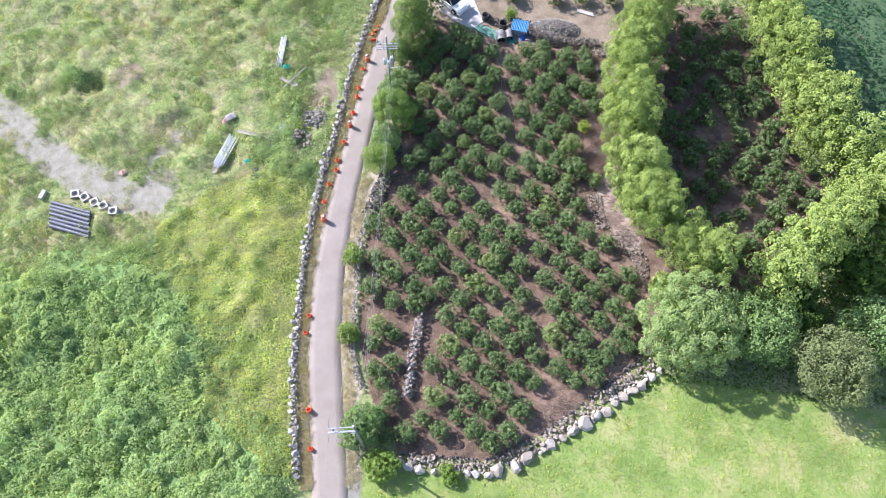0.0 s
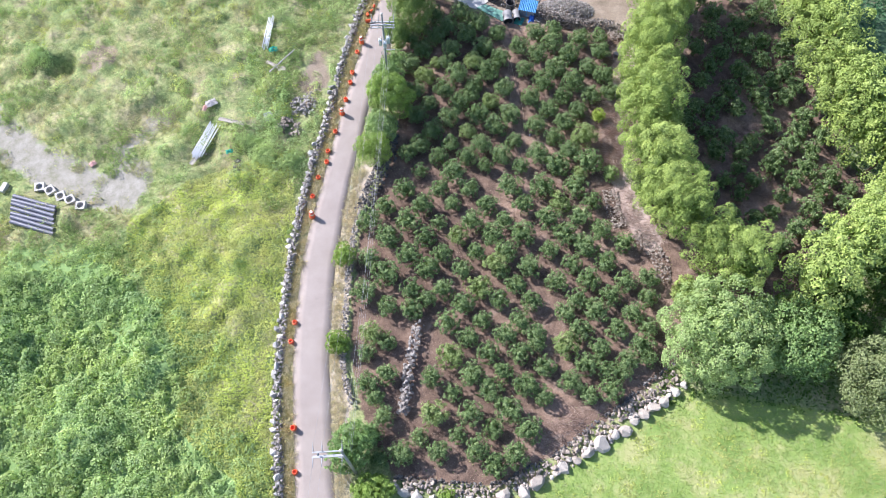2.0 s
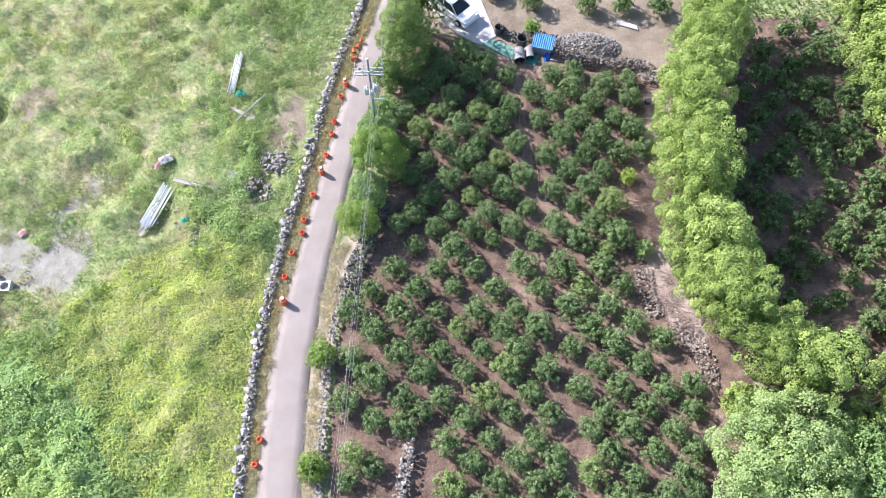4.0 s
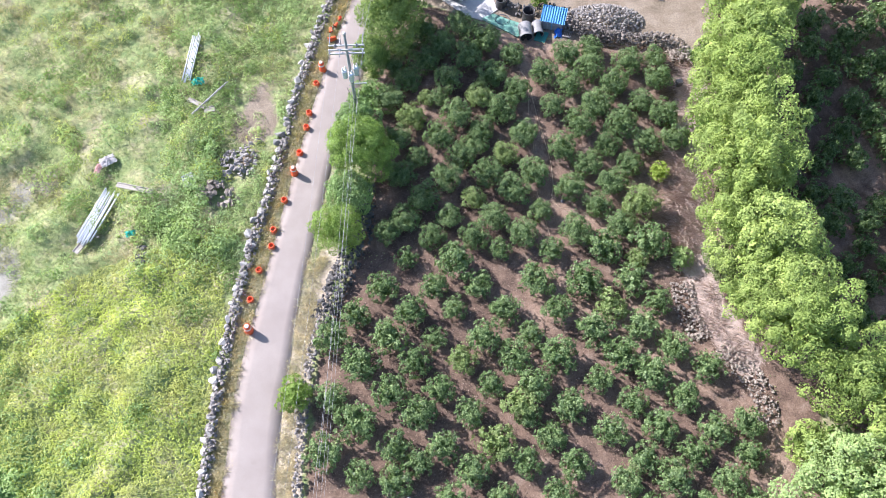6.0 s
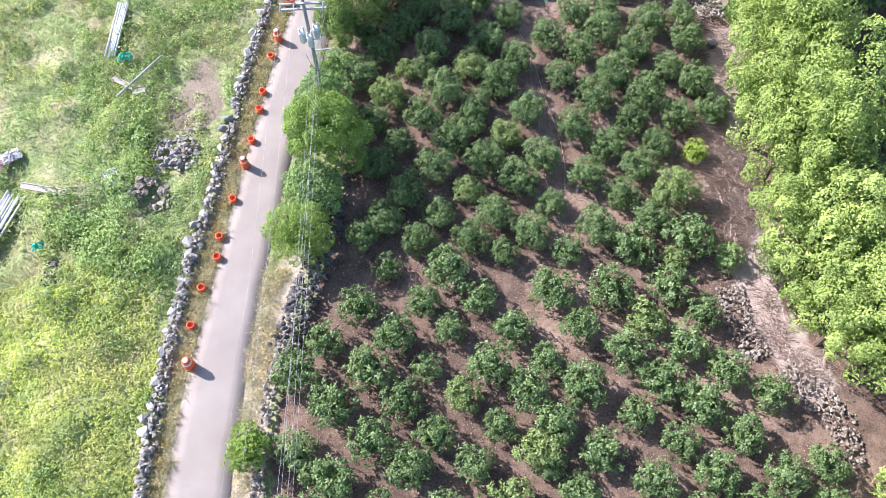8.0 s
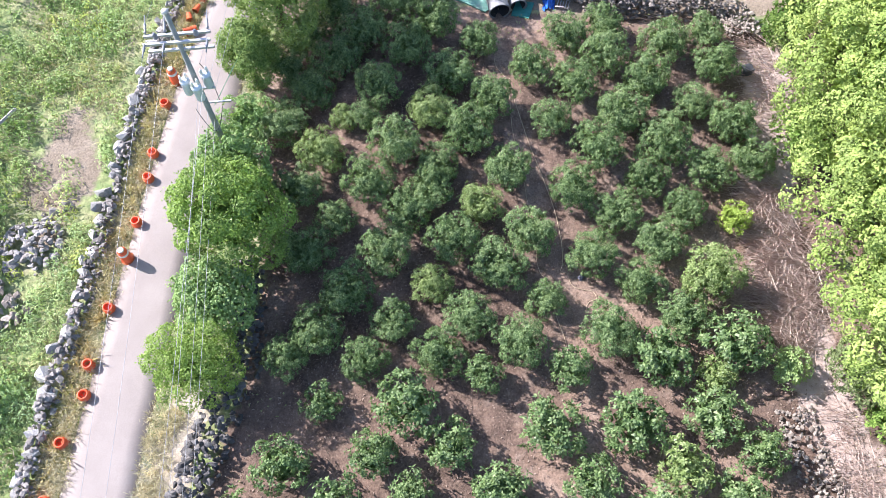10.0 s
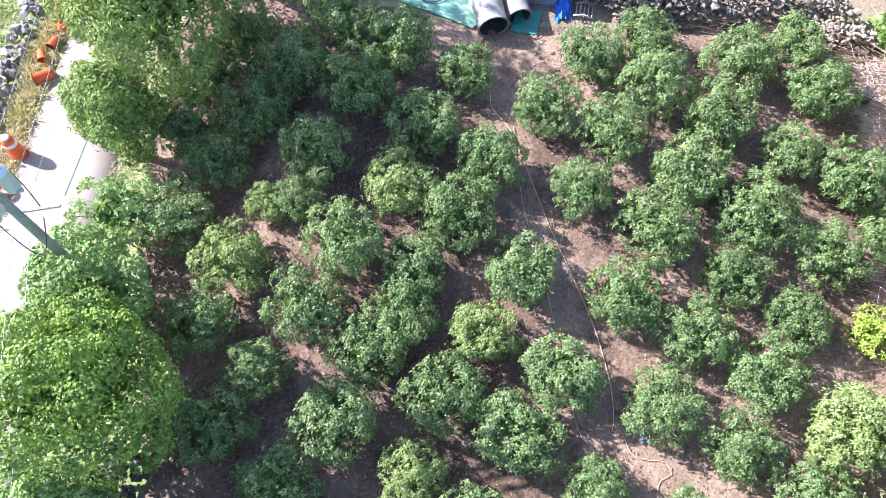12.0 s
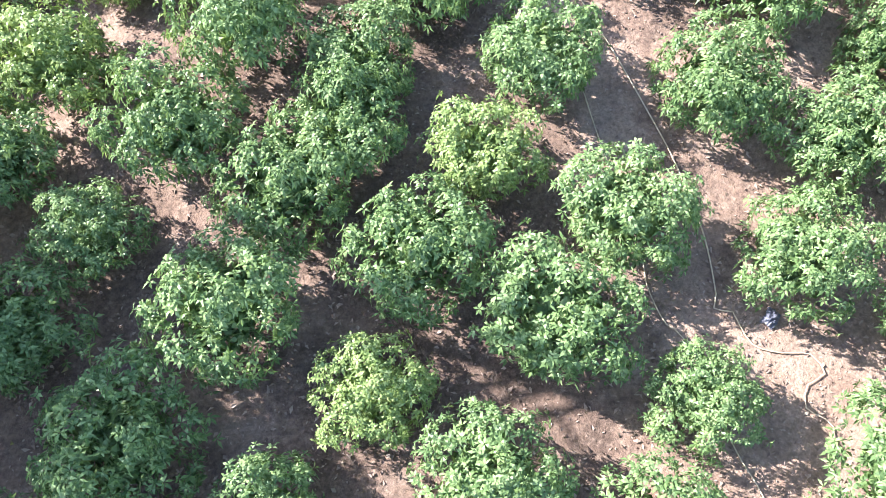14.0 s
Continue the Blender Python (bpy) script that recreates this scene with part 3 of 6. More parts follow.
# ---- citrus orchard ----
def citrus_crown(r, count, leaf, mat, clumps=24):
    """A low dome of leafy lumps with whorled shoots, one metre in radius."""
    d = spread(r, clumps, -0.45, 0.75)
    m = len(d)
    c = d * r.uniform(0.56, 0.86, m)[:, None] * np.array([1.0, r.uniform(0.84, 1.0), 0.78])
    rad = r.uniform(0.20, 0.42, m)
    n = count // 6
    pick = r.choice(m, n, p=rad ** 2 / np.sum(rad ** 2))
    o = unit(r.normal(size=(n, 3)) + 0.9 * d[pick] + np.array([0, 0, 0.35]))
    far = r.uniform(0.7, 1.06, n) + (r.random(n) < 0.16) * r.uniform(0.1, 0.55, n)
    tips = c[pick] + o * (rad[pick] * far)[:, None]
    v1, f1 = whorls(tips, o + np.array([0, 0, 0.35]) + 0.3 * r.normal(size=(n, 3)), leaf[0], leaf[1], r, 6, 0.35)
    k = count // 5
    q = unit(r.normal(size=(k, 3)))
    q[:, 2] = np.abs(q[:, 2]) - 0.4
    v2, f2 = leaves(q * np.array([0.62, 0.58, 0.5]) * r.uniform(0.6, 1.0, (k, 1)), q + 0.4 * r.normal(size=(k, 3)), leaf[0] * 1.8, leaf[1] * 2.2, r)
    v = np.concatenate([v1, v2])
    v[:, :2] /= np.quantile(np.hypot(v[:, 0], v[:, 1]), 0.97)
    return mesh_np("crown", v + np.array([0, 0, 0.92]), np.concatenate([f1, f2 + len(v1)]), mat)


def citrus_kinds():
    kinds = {}
    for kind, count, leaf, mat in (("near", 4400, (0.112, 0.042), CITRUS), ("near_pale", 4400, (0.112, 0.044), CITRUS_PALE), ("far", 960, (0.19, 0.085), CITRUS), ("far_pale", 960, (0.19, 0.085), CITRUS_PALE), ("shade", 520, (0.24, 0.12), CITRUS)):
        kinds[kind] = []
        for k in range(8):
            r = np.random.default_rng(20 + k)
            kinds[kind].append((trunk_mesh("trunk", r, 1.15, 0.06, 0.5), citrus_crown(r, count, leaf, mat)))
    return kinds


CITRUS_KINDS = citrus_kinds()
orchard_rng = np.random.default_rng(5)


def plant_row(row, group="citrus trees of the walled orchard", where="on red soil"):
    """One row of citrus trees: x, y, breadth, and 1 for a pale one."""
    r = orchard_rng
    for x, y, breadth, light in row:
        kind = "shade" if x > 19.4 else ("near" if -4.5 < x < 17 and 37.5 < y < 54.5 else "far") + ("_pale" if light else "")
        trunk, crown = CITRUS_KINDS[kind][r.integers(0, 8)]
        size = breadth * (0.515 if kind[:4] == "near" else 0.56) * r.uniform(0.97, 1.05)
        label = f"{'pale' if light else 'dark'} green rounded citrus tree {where}"
        tree("citrus_tree", (x, y), trunk, crown, label, "citrus tree", group, r.uniform(0, 360), size, size * r.uniform(0.80, 0.98))


plant_row([(-2.4, 52.4, 2.2, 0), (-1.1, 53.6, 2.2, 0), (1.5, 53.5, 2.2, 0), (3.1, 52.2, 2.3, 0)])
plant_row([(-3.1, 50.9, 1.9, 0), (-0.9, 50.7, 2.1, 0), (0.2, 51.9, 2.1, 0), (1.9, 50.9, 2.1, 0), (4.9, 51.2, 1.9, 0), (8.5, 51.2, 1.9, 0), (10.2, 51.7, 1.7, 0), (12.6, 50.4, 2.0, 0), (14.4, 50.8, 1.7, 0)])
plant_row([(-3.4, 48.1, 2.2, 0), (-2.1, 49.6, 1.9, 0), (-0.9, 48.0, 1.1, 1), (0.6, 49.1, 2.0, 0), (3.5, 49.5, 2.0, 0), (5.1, 48.2, 2.0, 0), (6.9, 49.7, 1.9, 0), (8.5, 48.6, 1.9, 0), (9.9, 49.9, 2.0, 0), (11.5, 48.7, 2.0, 0), (14.4, 49.1, 1.9, 0)])
plant_row([(-1.8, 46.5, 1.9, 1), (-0.0, 47.8, 1.4, 0), (1.1, 46.4, 2.0, 0), (2.6, 47.8, 2.1, 1), (4.0, 46.8, 2.2, 0), (7.4, 47.1, 1.8, 0), (10.2, 47.1, 2.1, 0), (13.2, 47.4, 1.8, 0), (14.5, 46.4, 2.1, 0)])
plant_row([(-2.7, 45.1, 1.9, 0), (-0.0, 44.9, 2.0, 0), (2.3, 44.5, 1.9, 0), (2.7, 45.6, 1.7, 0), (5.4, 45.1, 2.0, 0), (7.8, 44.1, 2.0, 0), (9.0, 45.7, 2.1, 0), (10.7, 44.3, 1.7, 0), (11.7, 45.8, 2.3, 0), (13.3, 44.5, 1.9, 0), (15.0, 44.8, 1.8, 0)])
plant_row([(-2.5, 42.4, 2.0, 0), (-1.4, 43.7, 1.6, 0), (0.4, 42.1, 2.0, 0), (1.4, 43.7, 1.9, 0), (3.0, 42.4, 2.0, 0), (4.2, 43.7, 1.7, 1), (5.9, 42.5, 2.0, 0), (9.4, 43.0, 2.1, 0), (12.0, 43.0, 1.8, 0)])
plant_row([(-1.0, 40.7, 2.1, 0), (2.1, 40.7, 1.6, 1), (4.6, 41.2, 2.1, 0), (8.1, 41.4, 2.0, 0), (9.8, 40.2, 1.9, 0), (10.8, 41.7, 2.0, 0), (12.4, 40.1, 2.3, 1)])
plant_row([(-3.2, 38.4, 1.7, 0), (-2.2, 39.2, 2.1, 0), (-0.5, 38.1, 1.7, 0), (0.5, 39.4, 1.7, 0), (2.1, 38.1, 1.9, 0), (3.3, 39.3, 1.9, 0), (5.0, 38.2, 2.1, 0), (6.2, 39.8, 1.6, 0), (8.3, 38.4, 2.2, 0), (11.1, 38.7, 2.0, 0)])
plant_row([(-2.1, 36.7, 1.3, 0), (0.8, 36.4, 2.1, 0), (3.6, 37.2, 1.3, 0), (6.7, 37.2, 1.6, 0), (9.9, 37.3, 2.1, 0), (11.8, 36.5, 1.4, 1), (12.7, 37.5, 2.2, 0)])
plant_row([(-3.4, 34.7, 1.9, 0), (-0.5, 34.8, 1.6, 0), (2.2, 34.9, 1.6, 0), (5.7, 35.1, 2.0, 0), (8.5, 35.0, 2.1, 0), (11.3, 35.1, 2.0, 0)])
plant_row([(-5.0, 33.1, 1.7, 0), (-1.8, 33.2, 1.9, 0), (0.8, 33.5, 1.4, 0), (3.8, 33.3, 1.8, 0), (6.7, 33.3, 1.8, 0), (8.9, 32.0, 2.0, 0), (9.9, 33.5, 1.9, 1), (11.5, 32.3, 1.8, 0), (12.7, 33.7, 1.6, 0)])
plant_row([(-6.2, 31.6, 2.0, 0), (-4.6, 30.1, 2.0, 0), (-3.0, 31.7, 2.0, 0), (-1.5, 30.2, 1.8, 0), (-0.4, 31.7, 1.4, 0), (1.2, 30.3, 1.6, 1), (2.4, 31.6, 1.9, 0), (4.0, 30.4, 1.9, 0), (5.1, 31.8, 1.6, 0), (6.6, 30.5, 2.0, 0), (10.2, 30.5, 1.9, 0), (13.1, 30.9, 1.9, 0)])
plant_row([(-6.1, 28.2, 1.8, 0), (-2.9, 28.4, 1.9, 0), (-0.1, 28.6, 1.7, 0), (2.7, 28.9, 1.5, 0), (5.1, 28.8, 1.9, 0), (8.8, 29.1, 1.5, 0), (11.8, 29.5, 2.0, 0), (15.0, 29.8, 1.8, 0)])
plant_row([(-4.7, 26.8, 2.1, 0), (-1.4, 27.3, 1.9, 0), (1.5, 27.4, 1.7, 0), (4.2, 27.8, 1.9, 1), (4.7, 27.2, 1.5, 0), (5.8, 26.0, 1.7, 0), (7.1, 27.6, 1.8, 0), (9.2, 26.2, 1.8, 0), (10.5, 27.8, 1.6, 0), (11.9, 26.4, 1.8, 0), (13.3, 28.0, 1.9, 0), (14.8, 26.3, 1.7, 0), (16.7, 26.6, 1.7, 0)])
plant_row([(-6.4, 25.2, 2.0, 0), (-4.5, 24.0, 1.7, 0), (-2.6, 25.5, 1.7, 0), (-1.3, 24.6, 1.4, 0), (0.1, 25.5, 1.7, 0), (1.6, 24.2, 1.8, 0), (2.9, 25.6, 2.0, 1), (4.5, 24.6, 1.5, 0), (7.1, 24.5, 1.7, 0), (10.8, 24.8, 1.7, 0), (13.5, 25.0, 1.8, 0), (16.5, 25.0, 1.6, 0)])
plant_row([(-2.5, 23.8, 1.8, 0), (0.4, 22.6, 1.8, 0), (3.1, 22.9, 1.5, 0), (6.1, 23.0, 1.8, 0), (9.7, 23.7, 1.7, 0), (10.9, 22.1, 1.8, 0), (12.2, 23.8, 1.9, 0), (13.8, 22.1, 1.8, 0), (15.2, 23.6, 1.8, 0), (16.3, 22.5, 1.5, 0)])
plant_row([(-5.9, 20.2, 1.4, 0), (-5.7, 21.7, 1.8, 1), (-4.4, 21.1, 1.5, 0), (1.9, 21.5, 1.7, 0), (3.5, 20.2, 1.8, 0), (4.8, 21.7, 1.8, 0), (6.0, 20.2, 1.8, 0), (7.3, 21.0, 1.5, 0), (7.3, 21.8, 1.7, 0), (9.6, 20.8, 1.9, 1), (12.2, 20.6, 1.8, 0), (15.6, 20.9, 1.8, 0)])
plant_row([(-4.2, 18.4, 1.7, 0), (-0.8, 18.2, 1.7, 0), (0.6, 19.9, 2.0, 1), (2.3, 18.5, 1.9, 0), (4.7, 18.6, 1.6, 0), (7.9, 19.2, 1.7, 0), (11.1, 19.3, 1.8, 0), (12.7, 19.0, 1.7, 0), (13.9, 18.7, 1.5, 0), (14.3, 19.7, 1.6, 0), (15.9, 19.9, 1.4, 0)])
plant_row([(-5.8, 17.7, 1.7, 0), (-5.1, 16.7, 1.5, 0), (0.8, 17.1, 1.4, 0), (3.7, 17.2, 1.8, 0), (6.3, 17.7, 1.9, 0), (7.7, 16.8, 1.5, 0), (9.8, 17.9, 1.8, 0), (11.2, 17.0, 1.6, 0), (12.8, 17.3, 1.8, 0)])
plant_row([(-4.3, 15.2, 1.5, 0), (-0.6, 15.4, 1.9, 1), (2.1, 15.5, 1.9, 0), (3.8, 14.3, 1.5, 0), (5.0, 15.7, 1.9, 0), (6.6, 14.3, 2.0, 0)])
plant_row([(-5.1, 13.9, 1.6, 0), (-4.7, 12.2, 1.4, 0), (-3.1, 12.5, 1.8, 0), (-1.7, 13.7, 1.4, 0), (-0.2, 12.6, 1.6, 0), (1.2, 13.9, 1.4, 0), (2.6, 12.8, 1.9, 0), (5.4, 12.4, 1.8, 0)])
plant_row([(3.9, 11.7, 1.8, 0)])
EAST_GROUP = ("citrus trees between the windbreaks", "in the shade of the windbreak")
plant_row([(21.6, 56.3, 1.8, 0), (29.9, 57.0, 1.6, 0)], *EAST_GROUP)
plant_row([(19.7, 56.0, 1.8, 0), (20.3, 52.1, 1.7, 0), (20.9, 53.8, 1.8, 0), (23.0, 54.2, 1.9, 0), (24.7, 55.6, 1.8, 0), (25.6, 53.8, 2.1, 0), (27.7, 52.6, 2.0, 0), (28.1, 56.0, 1.9, 0), (29.3, 53.4, 2.1, 0), (30.8, 54.9, 1.9, 0), (31.2, 53.2, 1.9, 0)], *EAST_GROUP)
plant_row([(20.0, 50.2, 1.7, 0), (21.6, 48.2, 1.6, 0), (22.3, 51.6, 1.8, 0), (23.3, 49.6, 1.7, 0), (24.9, 51.3, 1.9, 0), (25.8, 49.0, 1.9, 0), (26.8, 51.1, 1.7, 0), (28.0, 49.9, 2.0, 0), (29.2, 48.2, 1.9, 0), (29.7, 50.5, 1.8, 0), (31.3, 49.2, 2.0, 0), (32.2, 50.9, 1.7, 0)], *EAST_GROUP)
plant_row([(19.7, 44.5, 2.0, 0), (19.9, 47.0, 2.0, 0), (21.3, 45.5, 1.7, 0), (23.4, 45.9, 1.8, 0), (24.5, 47.5, 1.8, 0), (25.9, 45.1, 1.9, 0), (27.1, 47.3, 1.9, 0), (28.0, 46.1, 1.8, 0), (28.5, 44.5, 1.8, 0), (29.8, 45.8, 1.9, 0), (30.9, 44.4, 1.8, 0), (31.3, 47.2, 1.8, 0), (32.0, 45.6, 1.8, 0), (33.0, 48.0, 2.0, 0)], *EAST_GROUP)
plant_row([(19.5, 40.6, 1.7, 0), (19.9, 42.7, 1.7, 0), (21.7, 41.9, 2.0, 0), (22.7, 43.5, 1.7, 0), (23.4, 41.0, 1.7, 0), (24.0, 42.9, 1.7, 0), (25.0, 44.0, 1.7, 0), (25.1, 40.4, 1.7, 0), (26.4, 43.1, 1.8, 0), (27.5, 40.0, 1.7, 0), (28.8, 43.4, 1.7, 0), (29.2, 41.4, 1.9, 0), (31.7, 41.1, 1.7, 0), (32.3, 42.3, 1.9, 0), (33.8, 40.5, 1.8, 0), (33.8, 43.5, 1.9, 0)], *EAST_GROUP)
plant_row([(19.9, 38.5, 1.7, 0), (21.7, 39.8, 1.6, 0), (22.7, 36.9, 1.4, 0), (23.9, 38.8, 1.8, 0), (24.5, 36.0, 1.6, 0), (25.8, 37.2, 1.4, 0), (26.3, 38.7, 1.7, 0), (28.5, 37.2, 2.0, 0), (29.3, 38.4, 1.9, 0), (30.2, 36.0, 1.7, 0), (30.8, 39.8, 2.0, 0), (31.7, 37.3, 2.0, 0), (32.5, 39.1, 1.8, 0), (33.5, 36.4, 1.9, 0), (35.1, 37.9, 1.6, 0)], *EAST_GROUP)
plant_row([(20.9, 32.5, 2.0, 0), (21.0, 34.9, 1.7, 0), (22.7, 34.3, 1.8, 0), (24.3, 32.4, 1.8, 0), (25.5, 34.7, 1.5, 0), (26.4, 32.4, 1.5, 0), (26.9, 35.9, 1.5, 0), (27.9, 32.8, 1.5, 0), (29.1, 34.5, 1.6, 0), (31.3, 33.3, 2.0, 0), (32.4, 35.0, 1.8, 0), (34.3, 33.8, 1.6, 0), (35.1, 35.3, 1.4, 0)], *EAST_GROUP)
plant_row([(22.5, 31.5, 1.7, 0), (22.9, 29.2, 1.6, 0), (24.9, 28.9, 1.9, 0), (26.4, 30.2, 1.6, 0), (27.0, 28.3, 1.4, 0), (28.3, 29.9, 1.8, 0), (29.6, 31.2, 1.9, 0), (31.2, 28.2, 1.9, 0), (31.3, 30.2, 1.8, 0), (32.8, 31.7, 1.9, 0)], *EAST_GROUP)
plant_row([(25.5, 26.9, 1.7, 0), (29.0, 27.6, 1.5, 0)], *EAST_GROUP)

# ---- windbreak and roadside trees ----
HEDGE_MAIN = [(21.6, 56.5), (20.3, 52.6), (18.7, 49.1), (17.9, 45.0), (17.4, 41.1), (17.3, 37.5), (17.9, 33.9), (19.0, 30.8), (21.2, 28.6), (23.2, 26.6)]
HEDGE_EAST = [(32.4, 57.3), (33.1, 53.2), (33.5, 49.6), (34.2, 45.5), (34.6, 42.3), (35.5, 39.2), (37.0, 36.8), (38.3, 34.4), (39.7, 30.8)]
HEDGE_CROSS = [(37.2, 32.2), (35.2, 30.6), (32.9, 28.9), (30.6, 27.0), (28.4, 25.2)]


def cedar_crown(q, tufts_n, per_tuft, leaf, size=(2.1, 2.1, 4.3), centre=5.2):
    """A conical crown of puffy upright tufts, each a cushion of short sprays."""
    d = spread(q, tufts_n, -0.6, 0.72)
    m = len(d)
    c = d * q.uniform(0.62, 1.14, m)[:, None] * np.array(size)
    c[:, :2] *= 1.12 - 0.4 * np.clip(c[:, 2:] / size[2], 0, 1) - 0.2 * np.clip(-c[:, 2:] / size[2], 0, 1)
    rad = q.uniform(0.40, 0.68, m)
    pick = np.repeat(np.arange(m), per_tuft)
    o = unit(q.normal(size=(m * per_tuft, 3)) + 0.7 * d[pick] + np.array([0, 0, 0.5]))
    bump = 1 + 0.16 * np.sin(5 * o[:, 0] + pick) * np.sin(5 * o[:, 1] + 2 * pick)
    p = c[pick] + o * (rad[pick] * bump * q.uniform(0.88, 1.06, m * per_tuft))[:, None] * np.array([1, 1, 1.3])
    v1, f1 = leaves(p, o + np.array([0, 0, 0.2]) + 0.15 * q.normal(size=p.shape), leaf[0], leaf[1], q, 0.3)
    k = m * per_tuft // 8
    w = unit(q.normal(size=(k, 3)))
    p2 = w * np.array(size) * q.uniform(0.40, 0.54, (k, 1))
    p2[:, :2] *= 1.1 - 0.4 * np.clip(p2[:, 2:] / size[2], 0, 1)
    v2, f2 = leaves(p2, w + 0.4 * q.normal(size=(k, 3)), leaf[0] * 2.4, leaf[1] * 2.8, q)
    return mesh_np("crown", np.concatenate([v1, v2]) + np.array([0, 0, centre]), np.concatenate([f1, f2 + len(v1)]), CEDAR)


def plant_windbreaks():
    r = np.random.default_rng(11)

    def kinds(per_tuft, leaf):
        out = []
        for k in range(5):
            q = np.random.default_rng(40 + k)
            crown = cedar_crown(q, 50, per_tuft, leaf)
            out.append((trunk_mesh("trunk", q, 6.0, 0.16, 0.7, 5), crown))
        return out

    fine, coarse = kinds(170, (0.16, 0.085)), kinds(64, (0.25, 0.14))
    for line, group in ((HEDGE_MAIN, "windbreak beside the walled orchard"), (HEDGE_EAST, "windbreak beyond the second orchard"), (HEDGE_CROSS, "windbreak across the orchard's end")):
        for x, y in spline(line, 2.1):
            trunk, crown = (fine if line is HEDGE_MAIN else coarse)[r.integers(0, 5)]
            size = r.uniform(0.86, 1.12)
            tree("windbreak_tree", (x + r.uniform(-0.35, 0.35), y + r.uniform(-0.3, 0.3)), trunk, crown, "tall yellow-green clipped cedar in a windbreak row", "cedar tree", group, r.uniform(0, 360), size, size * r.uniform(0.84, 1.12))


def single_tree(name, at, size, height, mat, label, category, leaf=(0.28, 0.15), count=2600, clumps=60, clump=0.6, seed=0, taper=0.1, up=0.2, shingle=False):
    q = np.random.default_rng(100 + seed)
    crown = crown_mesh("crown", q, size, height - size[2], clumps, clump, count, leaf, mat, up=up, taper=taper, bottom=-0.8, reach=(0.75, 1.08), droop=0.15, shingle=shingle, scatter=0.2 if shingle else 0.35)
    return tree(name, at, trunk_mesh("trunk", q, height * 0.7, 0.05 * height ** 0.8, size[0] * 0.5), crown, label, category, turn=seed * 40.0)


plant_windbreaks()
single_tree("broadleaf_tree", (21.0, 21.3), (4.7, 4.5, 3.2), 6.5, BROADLEAF, "large round broad-leaved tree at the orchard corner", "tree", (0.19, 0.12), 15000, 110, 0.6, 1, shingle=True)
single_tree("tree", (27.0, 21.0), (3.4, 3.2, 2.6), 5.4, VINE, "vine-smothered green tree beside the meadow", "tree", (0.24, 0.15), 6000, 70, 0.8, 2, shingle=True)
single_tree("tree", (32.2, 17.6), (3.6, 3.2, 2.8), 6.2, GREY_LEAF, "grey-green spreading tree at the meadow's edge", "tree", (0.24, 0.12), 6500, 80, 0.75, 3, shingle=True)
single_tree("tree", (36.5, 20.5), (3.4, 3.3, 2.8), 6.0, VINE, "vine-hung green tree in a thicket", "tree", (0.24, 0.15), 5500, 70, 0.8, 4, shingle=True)
single_tree("tree", (36.0, 26.5), (3.2, 3.2, 3.2), 6.8, CEDAR_DARK, "dark green tree in a thicket", "tree", (0.3, 0.14), 4000, 80, 0.8, 5)
single_tree("tree", (30.5, 23.0), (2.6, 2.6, 2.2), 4.6, CEDAR_DARK, "dark green tree in a thicket", "tree", (0.3, 0.16), 3000, 60, 0.7, 6)
single_tree("tree", (41.5, 22.0), (3.6, 3.6, 3.0), 6.5, BROADLEAF, "broad-leaved tree in a thicket", "tree", (0.3, 0.18), 3500, 70, 0.8, 7)
single_tree("tree", (41.0, 27.5), (3.2, 3.2, 3.2), 7.0, CEDAR_DARK, "dark green tree in a thicket", "tree", (0.3, 0.14), 3500, 70, 0.8, 8)
single_tree("roadside_tree", (-3.15, 52.8), (2.05, 2.25, 3.6), 7.9, CONIFER, "tall feathery green conifer beside the road", "conifer", (0.21, 0.05), 15000, 70, 0.55, 9, 0.38, shingle=True)
single_tree("roadside_tree", (-4.5, 50.7), (1.05, 1.25, 1.8), 4.1, CONIFER, "light green feathery conifer beside the road", "conifer", (0.17, 0.05), 7000, 40, 0.4, 10, 0.3, shingle=True)
single_tree("roadside_tree", (-2.2, 56.8), (2.2, 2.2, 3.7), 8.0, CEDAR_DARK, "tall feathery green conifer beside the road", "conifer", (0.22, 0.08), 5000, 80, 0.6, 19, 0.3)
single_tree("roadside_tree", (-4.9, 43.15), (2.05, 2.1, 2.3), 5.3, BRIGHT_LEAF, "bright green broad-leaved tree beside the road", "tree", (0.115, 0.068), 14000, 52, 0.5, 11, shingle=True)
single_tree("roadside_bush", (-5.6, 40.5), (1.55, 1.4, 1.5), 3.3, VINE, "pale vine-covered bush beside the road", "bush", (0.13, 0.085), 4600, 45, 0.40, 12, shingle=True)
single_tree("roadside_bush", (-6.1, 38.2), (1.6, 1.5, 1.6), 3.5, LIME_LEAF, "lime-green fine-leaved round bush beside the road", "bush", (0.11, 0.05), 6500, 60, 0.34, 13, shingle=True)
single_tree("roadside_bush", (-5.1, 45.8), (1.4, 1.7, 1.6), 3.4, VINE, "pale vines piled round the pole's foot", "bush", (0.14, 0.09), 4600, 45, 0.36, 14, shingle=True)
single_tree("roadside_bush", (-4.6, 48.3), (1.0, 1.3, 0.9), 2.1, VINE, "low leafy bush beside the road", "bush", (0.14, 0.08), 1500, 25, 0.3, 20)
single_tree("roadside_bush", (-8.2, 28.4), (1.0, 0.95, 0.85), 1.9, LIME_LEAF, "light green bush at the road's edge", "bush", (0.17, 0.09), 1600, 30, 0.34, 15)
single_tree("roadside_bush", (-8.3, 21.0), (0.95, 0.9, 0.7), 1.6, LIME_LEAF, "light green bush at the road's edge", "bush", (0.17, 0.09), 1500, 30, 0.34, 16)
